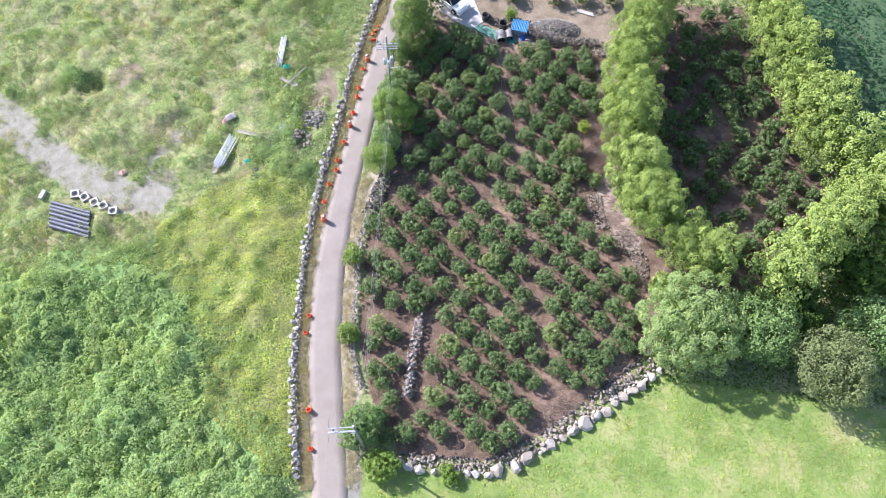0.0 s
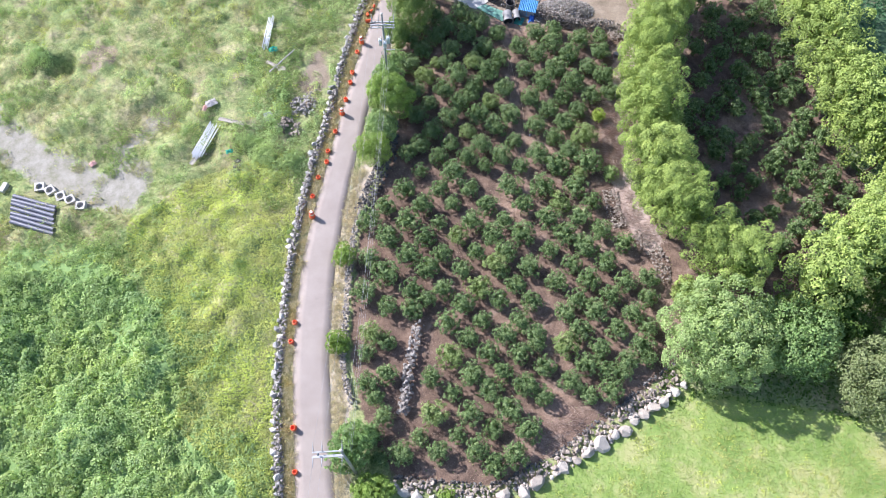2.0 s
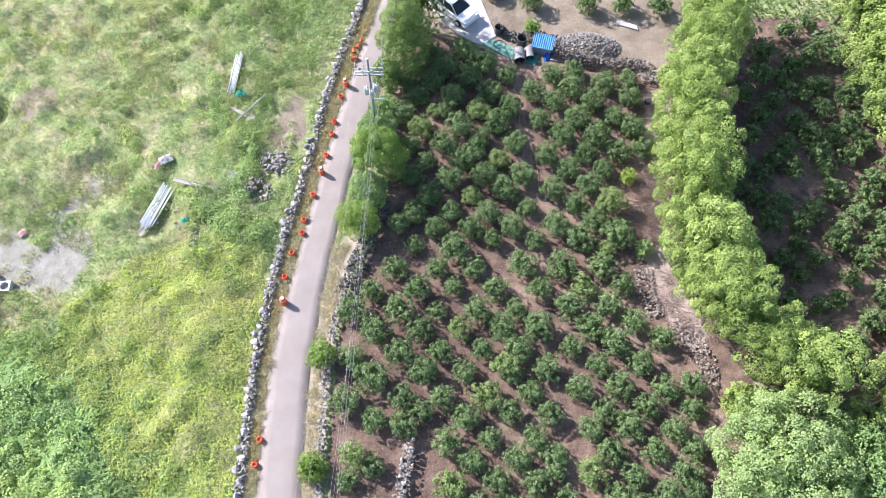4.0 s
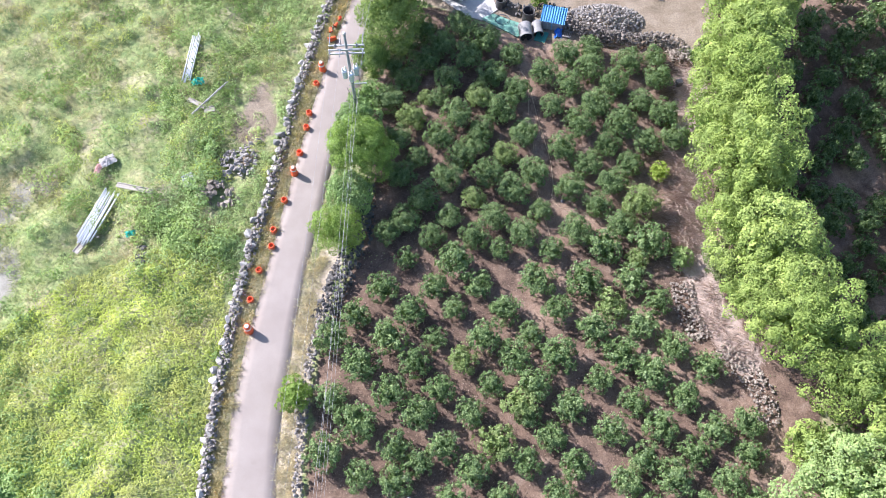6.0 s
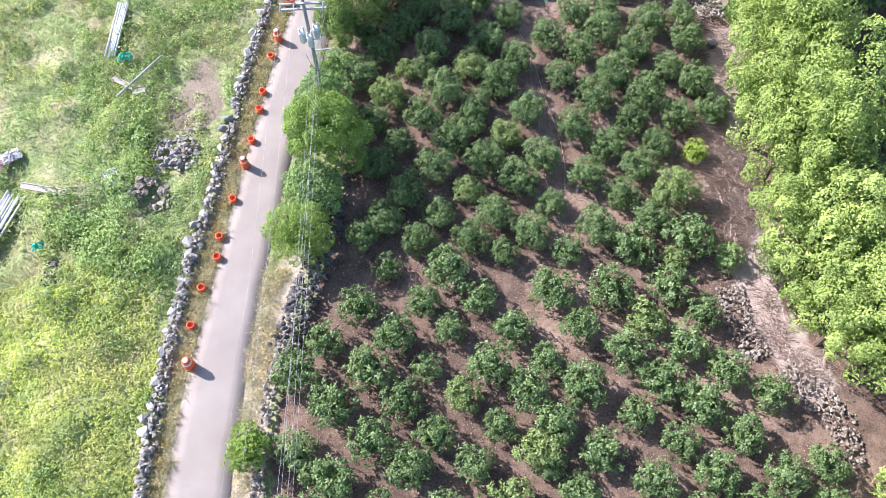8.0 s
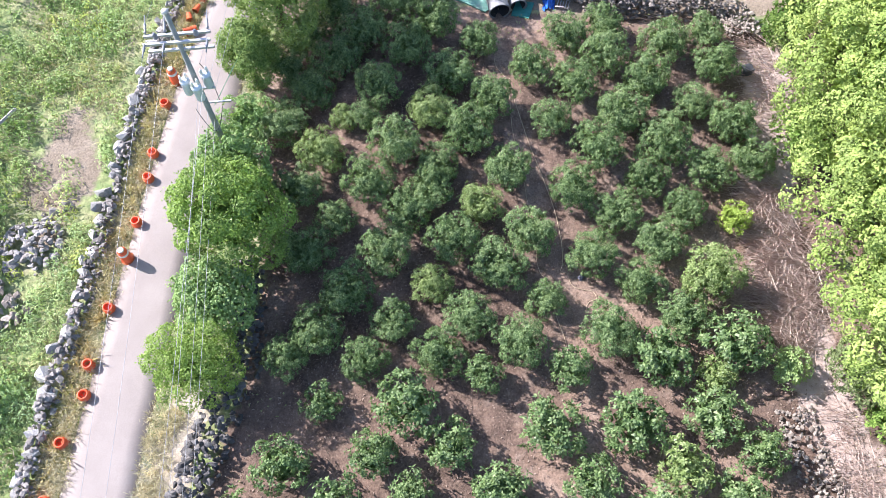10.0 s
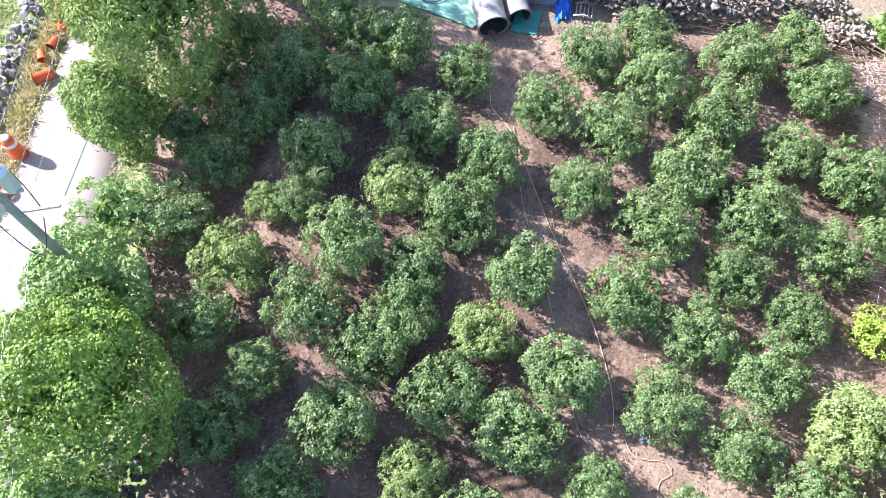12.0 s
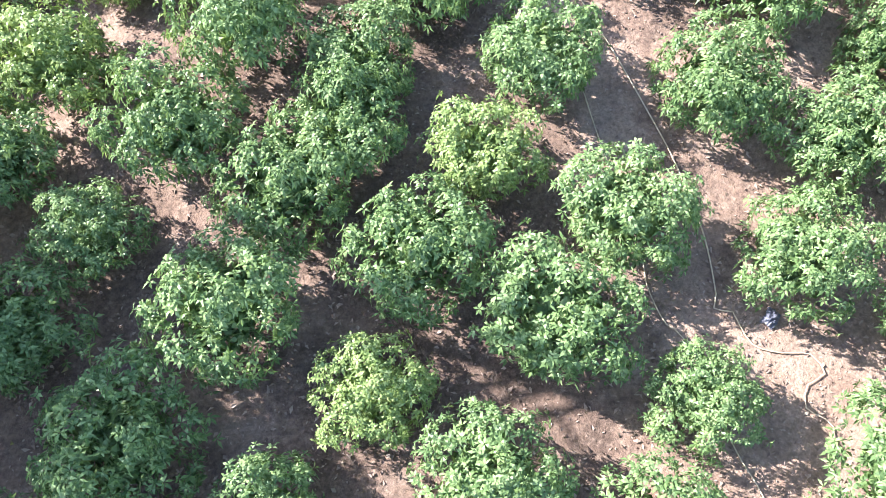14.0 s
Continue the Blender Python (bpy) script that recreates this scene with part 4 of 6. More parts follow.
single_tree("roadside_bush", (-6.6, 12.8), (1.5, 2.0, 1.5), 3.2, VINE, "vine-covered mound round the pole's foot", "bush", (0.2, 0.12), 4500, 60, 0.5, 17)
single_tree("roadside_bush", (-4.9, 9.8), (1.5, 1.2, 0.9), 1.9, LIME_LEAF, "light green bush at the wall's end", "bush", (0.2, 0.12), 2500, 40, 0.4, 18)
single_tree("bush", (0.6, 9.2), (0.9, 0.7, 0.5), 1.0, LIME_LEAF, "light green bush at the boulder wall", "bush", (0.18, 0.1), 1200, 25, 0.3, 21)

# ---- stone walls and heaps ----
def rock_meshes(material, count=12, seed=1, points=15, rough=(0.84, 1.08)):
    out = []
    r = np.random.default_rng(seed)
    for k in range(count):
        bm = bmesh.new()
        for p in unit(r.normal(size=(points, 3))) * r.uniform(rough[0], rough[1], (points, 1)) * np.array([0.55, r.uniform(0.38, 0.52), r.uniform(0.30, 0.44)]):
            bm.verts.new(p)
        got = bmesh.ops.convex_hull(bm, input=bm.verts)
        bmesh.ops.delete(bm, geom=[g for g in got["geom_interior"] if isinstance(g, bmesh.types.BMVert)], context="VERTS")
        bmesh.ops.triangulate(bm, faces=bm.faces[:])
        me = bpy.data.meshes.new("stone")
        bm.to_mesh(me)
        bm.free()
        me.materials.append(material)
        out.append(me)
    return out


ROCKS = {m.name: rock_meshes(m, 12, 5) for m in (BASALT, BASALT_DARK, GRANITE, GRAVEL, BROWN_RUBBLE, BASALT_PALE, EARTHY_BASALT)}
ROCKS[GRANITE.name] = rock_meshes(GRANITE, 12, 6, 26, (0.93, 1.03))
HEART = (2.0, 44.0)


def pile(name, label, category, stones, material, group="", most=300):
    """A thing made of stones (x, y, z, size); the ones that stand nearest the orchard's heart are parts of their own."""
    kinds = ROCKS[material.name]
    r = np.random.default_rng(len(stones))
    base = np.array(stones[len(stones) // 2][:2])
    root = thing(name, label, category, Matrix.Translation((base[0], base[1], float(land(*base)))), group)
    origin = np.array(root.matrix_basis.translation)
    stones = sorted(stones, key=lambda s: math.hypot(s[0] - HEART[0], s[1] - HEART[1]))
    verts, faces, total = [], [], 0
    for k, (x, y, z, size) in enumerate(stones):
        me = kinds[r.integers(0, len(kinds))]
        m = pose(*(np.array((x, y, z)) - origin), r.uniform(-25, 25), r.uniform(-25, 25), r.uniform(0, 360)) @ Matrix.Diagonal((size, size * r.uniform(0.8, 1.1), size * r.uniform(0.8, 1.15), 1))
        if k < most:
            part("stone", me, material, root, at=m)
            continue
        co = np.empty(len(me.vertices) * 3, np.float32)
        me.vertices.foreach_get("co", co)
        rot = np.array(m)
        verts.append(co.reshape(-1, 3) @ rot[:3, :3].T + rot[:3, 3])
        idx = np.empty(len(me.polygons) * 3, np.int32)
        me.polygons.foreach_get("vertices", idx)
        faces.append(idx.reshape(-1, 3) + total)
        total += len(me.vertices)
    if verts:
        rest = part("rubble", mesh_np("rubble", np.concatenate(verts), np.concatenate(faces), material), material, root)
        tagged(rest, kind="stuff")
    return root


def wall_stones(line, width, height, size, per_metre, seed, big=0.0, big_side=-1, narrow=None):
    """Stones of a dry wall along a line: a rounded heap in cross-section, with bigger blocks down one side."""
    r = np.random.default_rng(seed)
    pts = spline(line, 0.25)
    seg = np.linalg.norm(np.diff(pts, axis=0), axis=1)
    run = np.r_[0, np.cumsum(seg)]
    out = []
    n = int(run[-1] * per_metre)
    for s in np.sort(r.uniform(0, run[-1], n)):
        k = min(np.searchsorted(run, s), len(seg)) - 1
        k = max(k, 0)
        d = (pts[k + 1] - pts[k]) / max(seg[k], 1e-6)
        side = np.array([d[1], -d[0]])
        w = width if narrow is None else width + (narrow - width) * s / run[-1]
        u = r.uniform(-0.5, 0.5)
        p = pts[k] + d * (s - run[k]) + side * u * w
        top = height * (1 - (2 * abs(u)) ** 3) * (0.75 + 0.5 * float(bumps(p[0], p[1], 2.0)))
        z = float(land(*p)) + r.uniform(0.35, 1.0) * top
        out.append((p[0], p[1], z, size * r.uniform(0.55, 1.4)))
    if big > 0:
        s = 0.0
        while s < run[-1]:
            k = max(min(np.searchsorted(run, s), len(seg)) - 1, 0)
            d = (pts[k + 1] - pts[k]) / max(seg[k], 1e-6)
            side = np.array([d[1], -d[0]]) * big_side
            b = big * r.uniform(0.55, 1.25)
            p = pts[k] + d * (s - run[k]) + side * (width * 0.32 + r.uniform(-0.2, 0.16))
            out.append((p[0], p[1], float(land(*p)) + height * 0.55, b))
            s += b * r.uniform(0.8, 1.3)
    return out


def heap_stones(cx, cy, rx, ry, height, size, n, seed, z=None):
    r = np.random.default_rng(seed)
    out = []
    for _ in range(n):
        a, q = r.uniform(0, 6.2832), math.sqrt(r.random())
        x, y = cx + rx * q * math.cos(a), cy + ry * q * math.sin(a)
        base = float(land(x, y)) if z is None else z
        out.append((x, y, base + height * (1 - q * q) * r.uniform(0.6, 1.0) + size * 0.2, size * r.uniform(0.5, 1.5)))
    return out


west_wall = wall_stones(WALL_WEST, 0.72, 0.45, 0.22, 40, 1, 0.6, -1)
pile("stone_wall", "grey basalt rubble wall along the road's west verge", "stone wall", [q for q in west_wall if q[3] < 0.34], BASALT)
pile("block_row", "row of big pale basalt blocks facing the rubble wall", "stone wall", [q for q in west_wall if q[3] >= 0.34], BASALT_PALE)
pile("stone_wall", "low dark basalt wall between verge and orchard", "stone wall", wall_stones(WALL_EAST[3:], 0.75, 0.55, 0.2, 30, 2, narrow=0.45), BASALT)
pile("stone_wall", "wide dark basalt rubble bank beside the road bushes", "stone wall", wall_stones(WALL_EAST[:6], 1.3, 0.8, 0.24, 55, 3, narrow=1.5), BASALT_DARK)
pile("stone_wall", "short grey basalt wall standing among the citrus trees", "stone wall", wall_stones(WALL_INNER, 0.85, 0.75, 0.27, 42, 4), BASALT)
pile("boulder_wall", "row of pale boulders between orchard and meadow", "boulder wall", wall_stones(WALL_SOUTH, 0.7, 0.35, 0.34, 6, 5, 1.15, 1), GRANITE)
pile("stone_wall", "low brown rubble bank behind the pale boulders", "stone wall", wall_stones([((a[0] + b[0]) / 2, (a[1] + b[1]) / 2) for a, b in zip(WALL_SOUTH, WALL_SOUTH_LOW + WALL_SOUTH_LOW[-1:] * 2)][:9] + [(18.3, 18.7)], 1.0, 0.35, 0.33, 16, 6), BROWN_RUBBLE)
pile("stone_wall", "thin line of dark stones edging the orchard soil", "stone wall", wall_stones(WALL_SOUTH_LOW, 0.35, 0.3, 0.2, 14, 7), BASALT_DARK)
pile("retaining_wall", "dark basalt retaining wall at the yard's edge", "stone wall", wall_stones([(8.9, 54.3), (9.6, 53.6), (11.2, 53.0), (12.9, 52.7), (14.9, 52.7), (16.1, 52.5)], 1.1, 1.05, 0.2, 105, 8), EARTHY_BASALT)
pile("stone_bank", "grey rubble bank running down beside the windbreak", "stone heap", wall_stones([(16.0, 52.6), (16.5, 51.8), (16.5, 50.9)], 1.7, 0.6, 0.18, 130, 9), BROWN_RUBBLE)
pile("gravel_heap", "heap of grey crushed stone above the retaining wall", "gravel heap", heap_stones(11.5, 54.6, 2.9, 1.5, 1.0, 0.17, 1250, 10), GRAVEL)
pile("stone_bank", "dark rubble bank behind the barrels and shed", "stone heap", wall_stones([(4.3, 56.6), (5.4, 55.6), (7.8, 55.6), (9.1, 55.2)], 0.9, 0.6, 0.24, 30, 11), BASALT_DARK)
pile("stone_strip", "grey rubble strip between citrus trees and windbreak", "stone heap", wall_stones([(14.5, 35.2), (14.6, 33.2), (15.2, 31.6)], 1.4, 0.25, 0.17, 80, 12), BROWN_RUBBLE)
pile("stone_strip", "grey rubble strip under the windbreak", "stone heap", wall_stones([(16.0, 31.0), (17.2, 29.9), (18.1, 28.5), (18.1, 26.5)], 1.4, 0.25, 0.17, 70, 13), BROWN_RUBBLE)
pile("stone_heap", "heap of grey field stones among weeds", "stone heap", heap_stones(-13.0, 43.8, 1.3, 1.2, 0.4, 0.27, 130, 14), GRAVEL)
pile("stone_heap", "heap of pale and dark field stones among weeds", "stone heap", heap_stones(-14.0, 41.5, 1.3, 0.9, 0.35, 0.42, 50, 15), BROWN_RUBBLE)
pile("stone_heap", "few grey stones lying on bare earth", "stone heap", heap_stones(-12.3, 45.3, 0.7, 0.5, 0.05, 0.3, 9, 16), BASALT)
pile("stone_heap", "small dark stones half hidden by weeds", "stone heap", heap_stones(-18.2, 37.2, 0.5, 0.9, 0.15, 0.3, 22, 17), BASALT_DARK)


# ---- shapes ----
def box_bm(sx, sy, sz, at=(0, 0, 0), turn=None, bevel=0.0, bm=None):
    bm = bm or bmesh.new()
    got = bmesh.ops.create_cube(bm, size=1.0)["verts"]
    m = Matrix.Translation(at) @ (turn or Matrix()) @ Matrix.Diagonal((sx, sy, sz, 1))
    bmesh.ops.transform(bm, matrix=m, verts=got)
    if bevel:
        edges = list({e for v in got for e in v.link_edges})
        bmesh.ops.bevel(bm, geom=edges, offset=bevel, segments=2, affect="EDGES", profile=0.6)
    return bm


def lathe_bm(profile, sides=20, bm=None, m=None):
    """Turns (radius, height) pairs about z."""
    bm = bm or bmesh.new()
    rings = []
    for rad, z in profile:
        ring = [bm.verts.new(Vector((rad * math.cos(6.28318 * k / sides), rad * math.sin(6.28318 * k / sides), z))) for k in range(sides)]
        rings.append(ring)
    for a, b in zip(rings, rings[1:]):
        for k in range(sides):
            f = bm.faces.new((a[k], a[(k + 1) % sides], b[(k + 1) % sides], b[k]))
            f.smooth = True
    bm.faces.new(rings[0][::-1])
    bm.faces.new(rings[-1])
    if m is not None:
        bmesh.ops.transform(bm, matrix=m, verts=[v for ring in rings for v in ring])
    return bm


def cable_mesh(name, pts, radius, material, sides=5):
    """One round line through places."""
    pts = [Vector(q) for q in pts]
    bm = bmesh.new()
    rings = []
    for k, at in enumerate(pts):
        d = pts[min(k + 1, len(pts) - 1)] - pts[max(k - 1, 0)]
        turn = d.to_track_quat("Z", "Y").to_matrix()
        rings.append([bm.verts.new(at + turn @ Vector((radius * math.cos(6.28318 * q / sides), radius * math.sin(6.28318 * q / sides), 0))) for q in range(sides)])
    for a, b in zip(rings, rings[1:]):
        for q in range(sides):
            f = bm.faces.new((a[q], a[(q + 1) % sides], b[(q + 1) % sides], b[q]))
            f.smooth = True
    bm.faces.new(rings[0][::-1])
    bm.faces.new(rings[-1])
    me = bpy.data.meshes.new(name)
    bm.to_mesh(me)
    bm.free()
    me.materials.append(material)
    return me


ORANGE = plain("orange_plastic", (0.85, 0.13, 0.04), 0.45, vary=0.15, dirty=0.15)
ORANGE_INSIDE = plain("orange_plastic_inside", (0.5, 0.10, 0.02), 0.6)
WHITE_BAND = plain("white_band", (0.78, 0.75, 0.7), 0.5, vary=0.1)
CONCRETE = plain("cast_concrete", (0.42, 0.41, 0.39), 0.85, vary=0.18, scale=4)
POLE_CONCRETE = plain("weathered_pole_concrete", (0.29, 0.30, 0.275), 0.85, vary=0.2, scale=3)
CONCRETE_PALE = plain("pale_concrete", (0.50, 0.48, 0.45), 0.85, vary=0.12, scale=4, dirty=0.2)
GALVANISED = plain("galvanised_steel", (0.46, 0.47, 0.49), 0.5, 0.5, vary=0.15, dirty=0.15)
PALE_STEEL = plain("pale_steel_tube", (0.66, 0.67, 0.69), 0.45, 0.15, vary=0.1, dirty=0.1)
TRANSFORMER = plain("transformer_grey", (0.60, 0.66, 0.70), 0.4, vary=0.08, dirty=0.12)
PORCELAIN = plain("grey_insulator", (0.22, 0.23, 0.25), 0.35)
WIRE = plain("wire", (0.34, 0.34, 0.35), 0.5, 0.5, vary=0.1)
WIRE_DARK = plain("black_cable", (0.04, 0.04, 0.045), 0.6)
BLACK_PLASTIC = plain("black_plastic", (0.055, 0.055, 0.06), 0.5, vary=0.3, dirt=(0.25, 0.24, 0.22), dirty=0.3)
PIPE_PLASTIC = plain("grey_pipe_plastic", (0.13, 0.135, 0.17), 0.45, vary=0.25, dirt=(0.3, 0.29, 0.27), dirty=0.25)
GREY_STEEL = plain("grey_barrel", (0.24, 0.235, 0.235), 0.6, vary=0.2)
# near-black that paints the shade inside barrels and pipes
INNER_SHADE = plain("inner_shade", (0.03, 0.028, 0.03), 0.8)
BLUE_ROOF = plain("blue_roof_sheet", (0.12, 0.46, 0.80), 0.4, vary=0.12, dirty=0.1)
BLUE_TARP = plain("blue_tarpaulin", (0.03, 0.16, 0.62), 0.5, vary=0.25, dirty=0.1)
GREEN_SHEET = plain("green_ground_sheet", (0.17, 0.36, 0.28), 0.85, vary=0.2, dirt=(0.46, 0.45, 0.40), dirty=0.9, scale=3.5)
GREEN_MAT = plain("green_mat", (0.05, 0.26, 0.22), 0.75, vary=0.2, dirty=0.3)
TEAL_CLOTH = plain("teal_cloth", (0.03, 0.40, 0.30), 0.7)
GREY_WALL = plain("grey_sheet_wall", (0.34, 0.37, 0.40), 0.6)
CAR_PAINT = plain("white_car_paint", (0.80, 0.81, 0.83), 0.2, vary=0.03, dirty=0.05)
CAR_GLASS = plain("dark_car_glass", (0.03, 0.035, 0.045), 0.08, vary=0.1, dirty=0.03, bump=0.0)
RUBBER = plain("tyre_rubber", (0.03, 0.03, 0.03), 0.8)
PALE_WOOD = plain("weathered_plank", (0.40, 0.36, 0.31), 0.85, vary=0.2, dirty=0.3)
RAG = plain("pale_rag", (0.50, 0.46, 0.45), 0.9, vary=0.15)
PINK_RAG = plain("pink_rag", (0.62, 0.36, 0.33), 0.9)
HOSE = plain("straw_hose", (0.62, 0.50, 0.34), 0.6, vary=0.2)
PAVING = plain("pale_yard_concrete", (0.52, 0.50, 0.475), 0.85, vary=0.12, scale=1.5, dirty=0.25)


def ground_at(x, y):
    return float(land(x, y))


# ---- road drums ----
def build_drums():
    group = "orange drums along the road"
    profile = [(0.0, 0.0), (0.29, 0.0), (0.30, 0.05), (0.265, 0.07), (0.26, 0.30), (0.25, 0.31), (0.245, 0.58), (0.235, 0.59), (0.225, 0.84), (0.21, 0.88), (0.17, 0.885), (0.165, 0.84), (0.18, 0.35), (0.0, 0.33)]
    closed = profile[:9] + [(0.21, 0.88), (0.12, 0.92), (0.10, 0.98), (0.0, 0.985)]

    def drum(name, prof, label):
        root = thing(name, label, "traffic drum", group=group)
        part("drum_body", lathe_bm(prof[1:-1], 20), ORANGE, root)
        part("base_ring", lathe_bm([(0.30, 0.0), (0.33, 0.01), (0.33, 0.06), (0.27, 0.09)], 20), ORANGE_INSIDE, root)
        return root

    open_drum = drum("traffic_drum", profile, "open orange-red plastic drum on the dry verge")
    banded = drum("traffic_drum", closed, "orange-red drum with white bands and cap")
    for z, rad in ((0.62, 0.243), (0.92, 0.14)):
        part("white_band", lathe_bm([(rad + 0.002, z), (rad + 0.006, z + 0.01), (rad - 0.004, z + 0.13 if z < 0.9 else z + 0.065), (rad - 0.02, z + 0.135 if z < 0.9 else z + 0.068)], 20), WHITE_BAND, banded)
    fallen = drum("traffic_drum", profile, "orange-red plastic drum lying tipped over beside the wall")
    spots = [(-11.2, 14.4, 0), (-10.8, 11.2, 0), (-12.0, 21.2, 0), (-11.85, 22.8, 0), (-11.25, 32.4, 1), (-11.35, 34.3, 0), (-11.0, 36.2, 0), (-10.4, 37.8, 0), (-10.35, 38.9, 0), (-9.85, 41.0, 0), (-9.35, 43.0, 1), (-9.1, 44.5, 0), (-8.8, 46.45, 0), (-8.7, 47.6, 0), (-8.35, 50.0, 0), (-8.0, 51.2, 1)]
    used = set()
    r = np.random.default_rng(4)
    for x, y, kind in spots:
        src = banded if kind else open_drum
        m = pose(x, y, ground_at(x, y), r.uniform(-4, 4), r.uniform(-4, 4), r.uniform(0, 360)) @ Matrix.Diagonal((0.9, 0.9, 0.95 if kind else 0.62, 1))
        if kind in used:
            copy_thing(src, m)
        else:
            src.matrix_basis = m
            used.add(kind)
    for k, (x, y, turn, lean) in enumerate(((-7.75, 53.7, 20, 88), (-7.55, 54.4, 100, 86), (-7.35, 54.9, 60, 89), (-7.05, 55.6, 10, 15))):
        m = pose(x, y, ground_at(x, y) + (0.19 if lean > 80 else 0.05), 0, lean, turn) @ Matrix.Diagonal((0.68, 0.68, 0.66, 1))
        if k:
            copy_thing(fallen, m)
        else:
            fallen.matrix_basis = m


build_drums()


# ---- power line ----
def utility_pole(at, height, arm_shift, transformers, label):
    root = thing("utility_pole", label, "utility pole", pose(at[0], at[1], ground_at(at[0], at[1]), 0, 0, at[2]), "power line poles")
    bm = bmesh.new()
    limb_bm(bm, (0, 0, -0.5), (0, 0, height), 0.13, 0.075, 14)
    for f in bm.faces:
        f.smooth = len(f.verts) == 4
    part("shaft", bm, POLE_CONCRETE, root)
    for k, (y, z) in enumerate(((-0.16, 8.25), (0.16, 8.25), (0.0, 7.75))):
        part("crossarm", box_bm(2.0, 0.09, 0.09, (arm_shift, y, z), bevel=0.01), GALVANISED, root)
    for x in (-0.93, -0.35, 0.93):
        for s in (-1, 1):
            bm = lathe_bm([(0.02, 0.0), (0.05, 0.06), (0.022, 0.10), (0.05, 0.18), (0.022, 0.22), (0.05, 0.30), (0.022, 0.36), (0.018, 0.62)], 10, m=Matrix.Translation((x + arm_shift, 0.2 * s, 8.32)) @ Matrix.Rotation(radians(-78 * s), 4, "X"))
            part("insulator", bm, PORCELAIN, root)
    for x in (-0.6, 0.0, 0.6) if arm_shift == 0 else (-0.6,):
        part("insulator", lathe_bm([(0.02, 0.0), (0.08, 0.04), (0.03, 0.09), (0.08, 0.14), (0.03, 0.26)], 10, m=Matrix.Translation((x + arm_shift, 0, 8.30))), PORCELAIN, root)
    part("pole_cap", lathe_bm([(0.105, 0), (0.11, 0.05), (0.04, 0.09)], 12, m=Matrix.Translation((0, 0, height - 0.02))), CONCRETE_PALE, root)
    if transformers:
        for k, (x, y) in enumerate(((-0.33, -0.10), (0.33, 0.10), (0.05, -0.38))):
            tank = part("transformer", lathe_bm([(0.0, 0), (0.13, 0.0), (0.155, 0.04), (0.155, 0.58), (0.17, 0.60), (0.17, 0.66), (0.09, 0.72), (0.0, 0.73)][1:-1], 18, m=Matrix.Translation((x, y, 5.7))), TRANSFORMER, root, "pale grey-blue transformer tank")
            part("bushing", lathe_bm([(0.035, 0), (0.06, 0.05), (0.03, 0.1), (0.06, 0.15), (0.025, 0.26)], 10, m=Matrix.Translation((x + 0.08, y + 0.05, 6.41))), WHITE_BAND, tank)
            part("bushing", lathe_bm([(0.035, 0), (0.06, 0.05), (0.03, 0.1), (0.06, 0.15), (0.025, 0.26)], 10, m=Matrix.Translation((x - 0.08, y - 0.05, 6.41))), WHITE_BAND, tank)
        part("bracket", box_bm(0.95, 0.07, 0.07, (0.05, 0.0, 5.75), bevel=0.01), GALVANISED, root)
        part("side_arm", box_bm(0.75, 0.06, 0.06, (0.48, 0.05, 4.9), bevel=0.01), GALVANISED, root)
        part("cable", cable_mesh("cable", [Vector((-0.35 + 0.9 * k / 10, -0.2 - 0.35 * math.sin(math.pi * k / 10), 4.95 - 0.9 * math.sin(math.pi * k / 10))) for k in range(11)], 0.012, WIRE_DARK), WIRE_DARK, root, "black drooping cable")
        part("cable", cable_mesh("cable", [Vector((0.3 + 0.15 * k / 8, 0.1 + 0.2 * math.sin(math.pi * k / 8), 6.9 - 2.0 * k / 8)) for k in range(9)], 0.012, WIRE_DARK), WIRE_DARK, root, "black drooping cable")
    else:
        part("bracket", box_bm(0.5, 0.07, 0.07, (-0.2, 0.0, 6.9), bevel=0.01), GALVANISED, root)
    return root


P_NORTH, P_SOUTH, P_FAR_S, P_FAR_N = (-5.25, 46.35, 2), (-6.35, 11.2, 4), (-8.8, -26.0, 4), (-1.0, 84.0, -6)
utility_pole(P_NORTH, 9.4, 0.0, True, "grey concrete utility pole with transformers and crossarms beside the road")
utility_pole(P_SOUTH, 9.2, -0.95, False, "grey concrete utility pole with side crossarms among vines")
utility_pole(P_FAR_S, 9.2, -0.95, False, "grey concrete utility pole further down the road")
utility_pole(P_FAR_N, 9.2, 0.0, False, "grey concrete utility pole further up the road")


def wire_run(a, b, sag, radius=0.006, mat=None, steps=24):
    a, b = Vector(a), Vector(b)
    pts = [a.lerp(b, k / steps) - Vector((0, 0, sag * 4 * (k / steps) * (1 - k / steps))) for k in range(steps + 1)]
    tagged(new("power_line", cable_mesh("power_line", pts, radius, mat or WIRE)), "thin grey overhead wire strung between poles", "power line", "overhead wires")


for x, z, sag in ((-0.93, 8.35, 0.7), (-0.35, 8.35, 0.75), (0.93, 8.35, 0.7), (0.1, 6.2, 0.8), (0.2, 5.4, 0.9), (0.32, 4.95, 1.0)):
    south = x - 0.95 if z > 7 else x * 0.5
    wire_run((P_NORTH[0] + x, P_NORTH[1] - 0.7, z), (P_SOUTH[0] + south, P_SOUTH[1] + 0.7, z - 0.1), sag)
    wire_run((P_SOUTH[0] + south, P_SOUTH[1] - 0.7, z - 0.1), (P_FAR_S[0] + south, P_FAR_S[1] + 0.7, z - 0.1), sag)
    wire_run((P_NORTH[0] + x, P_NORTH[1] + 0.7, z), (P_FAR_N[0] + x, P_FAR_N[1] - 0.7, z), sag)
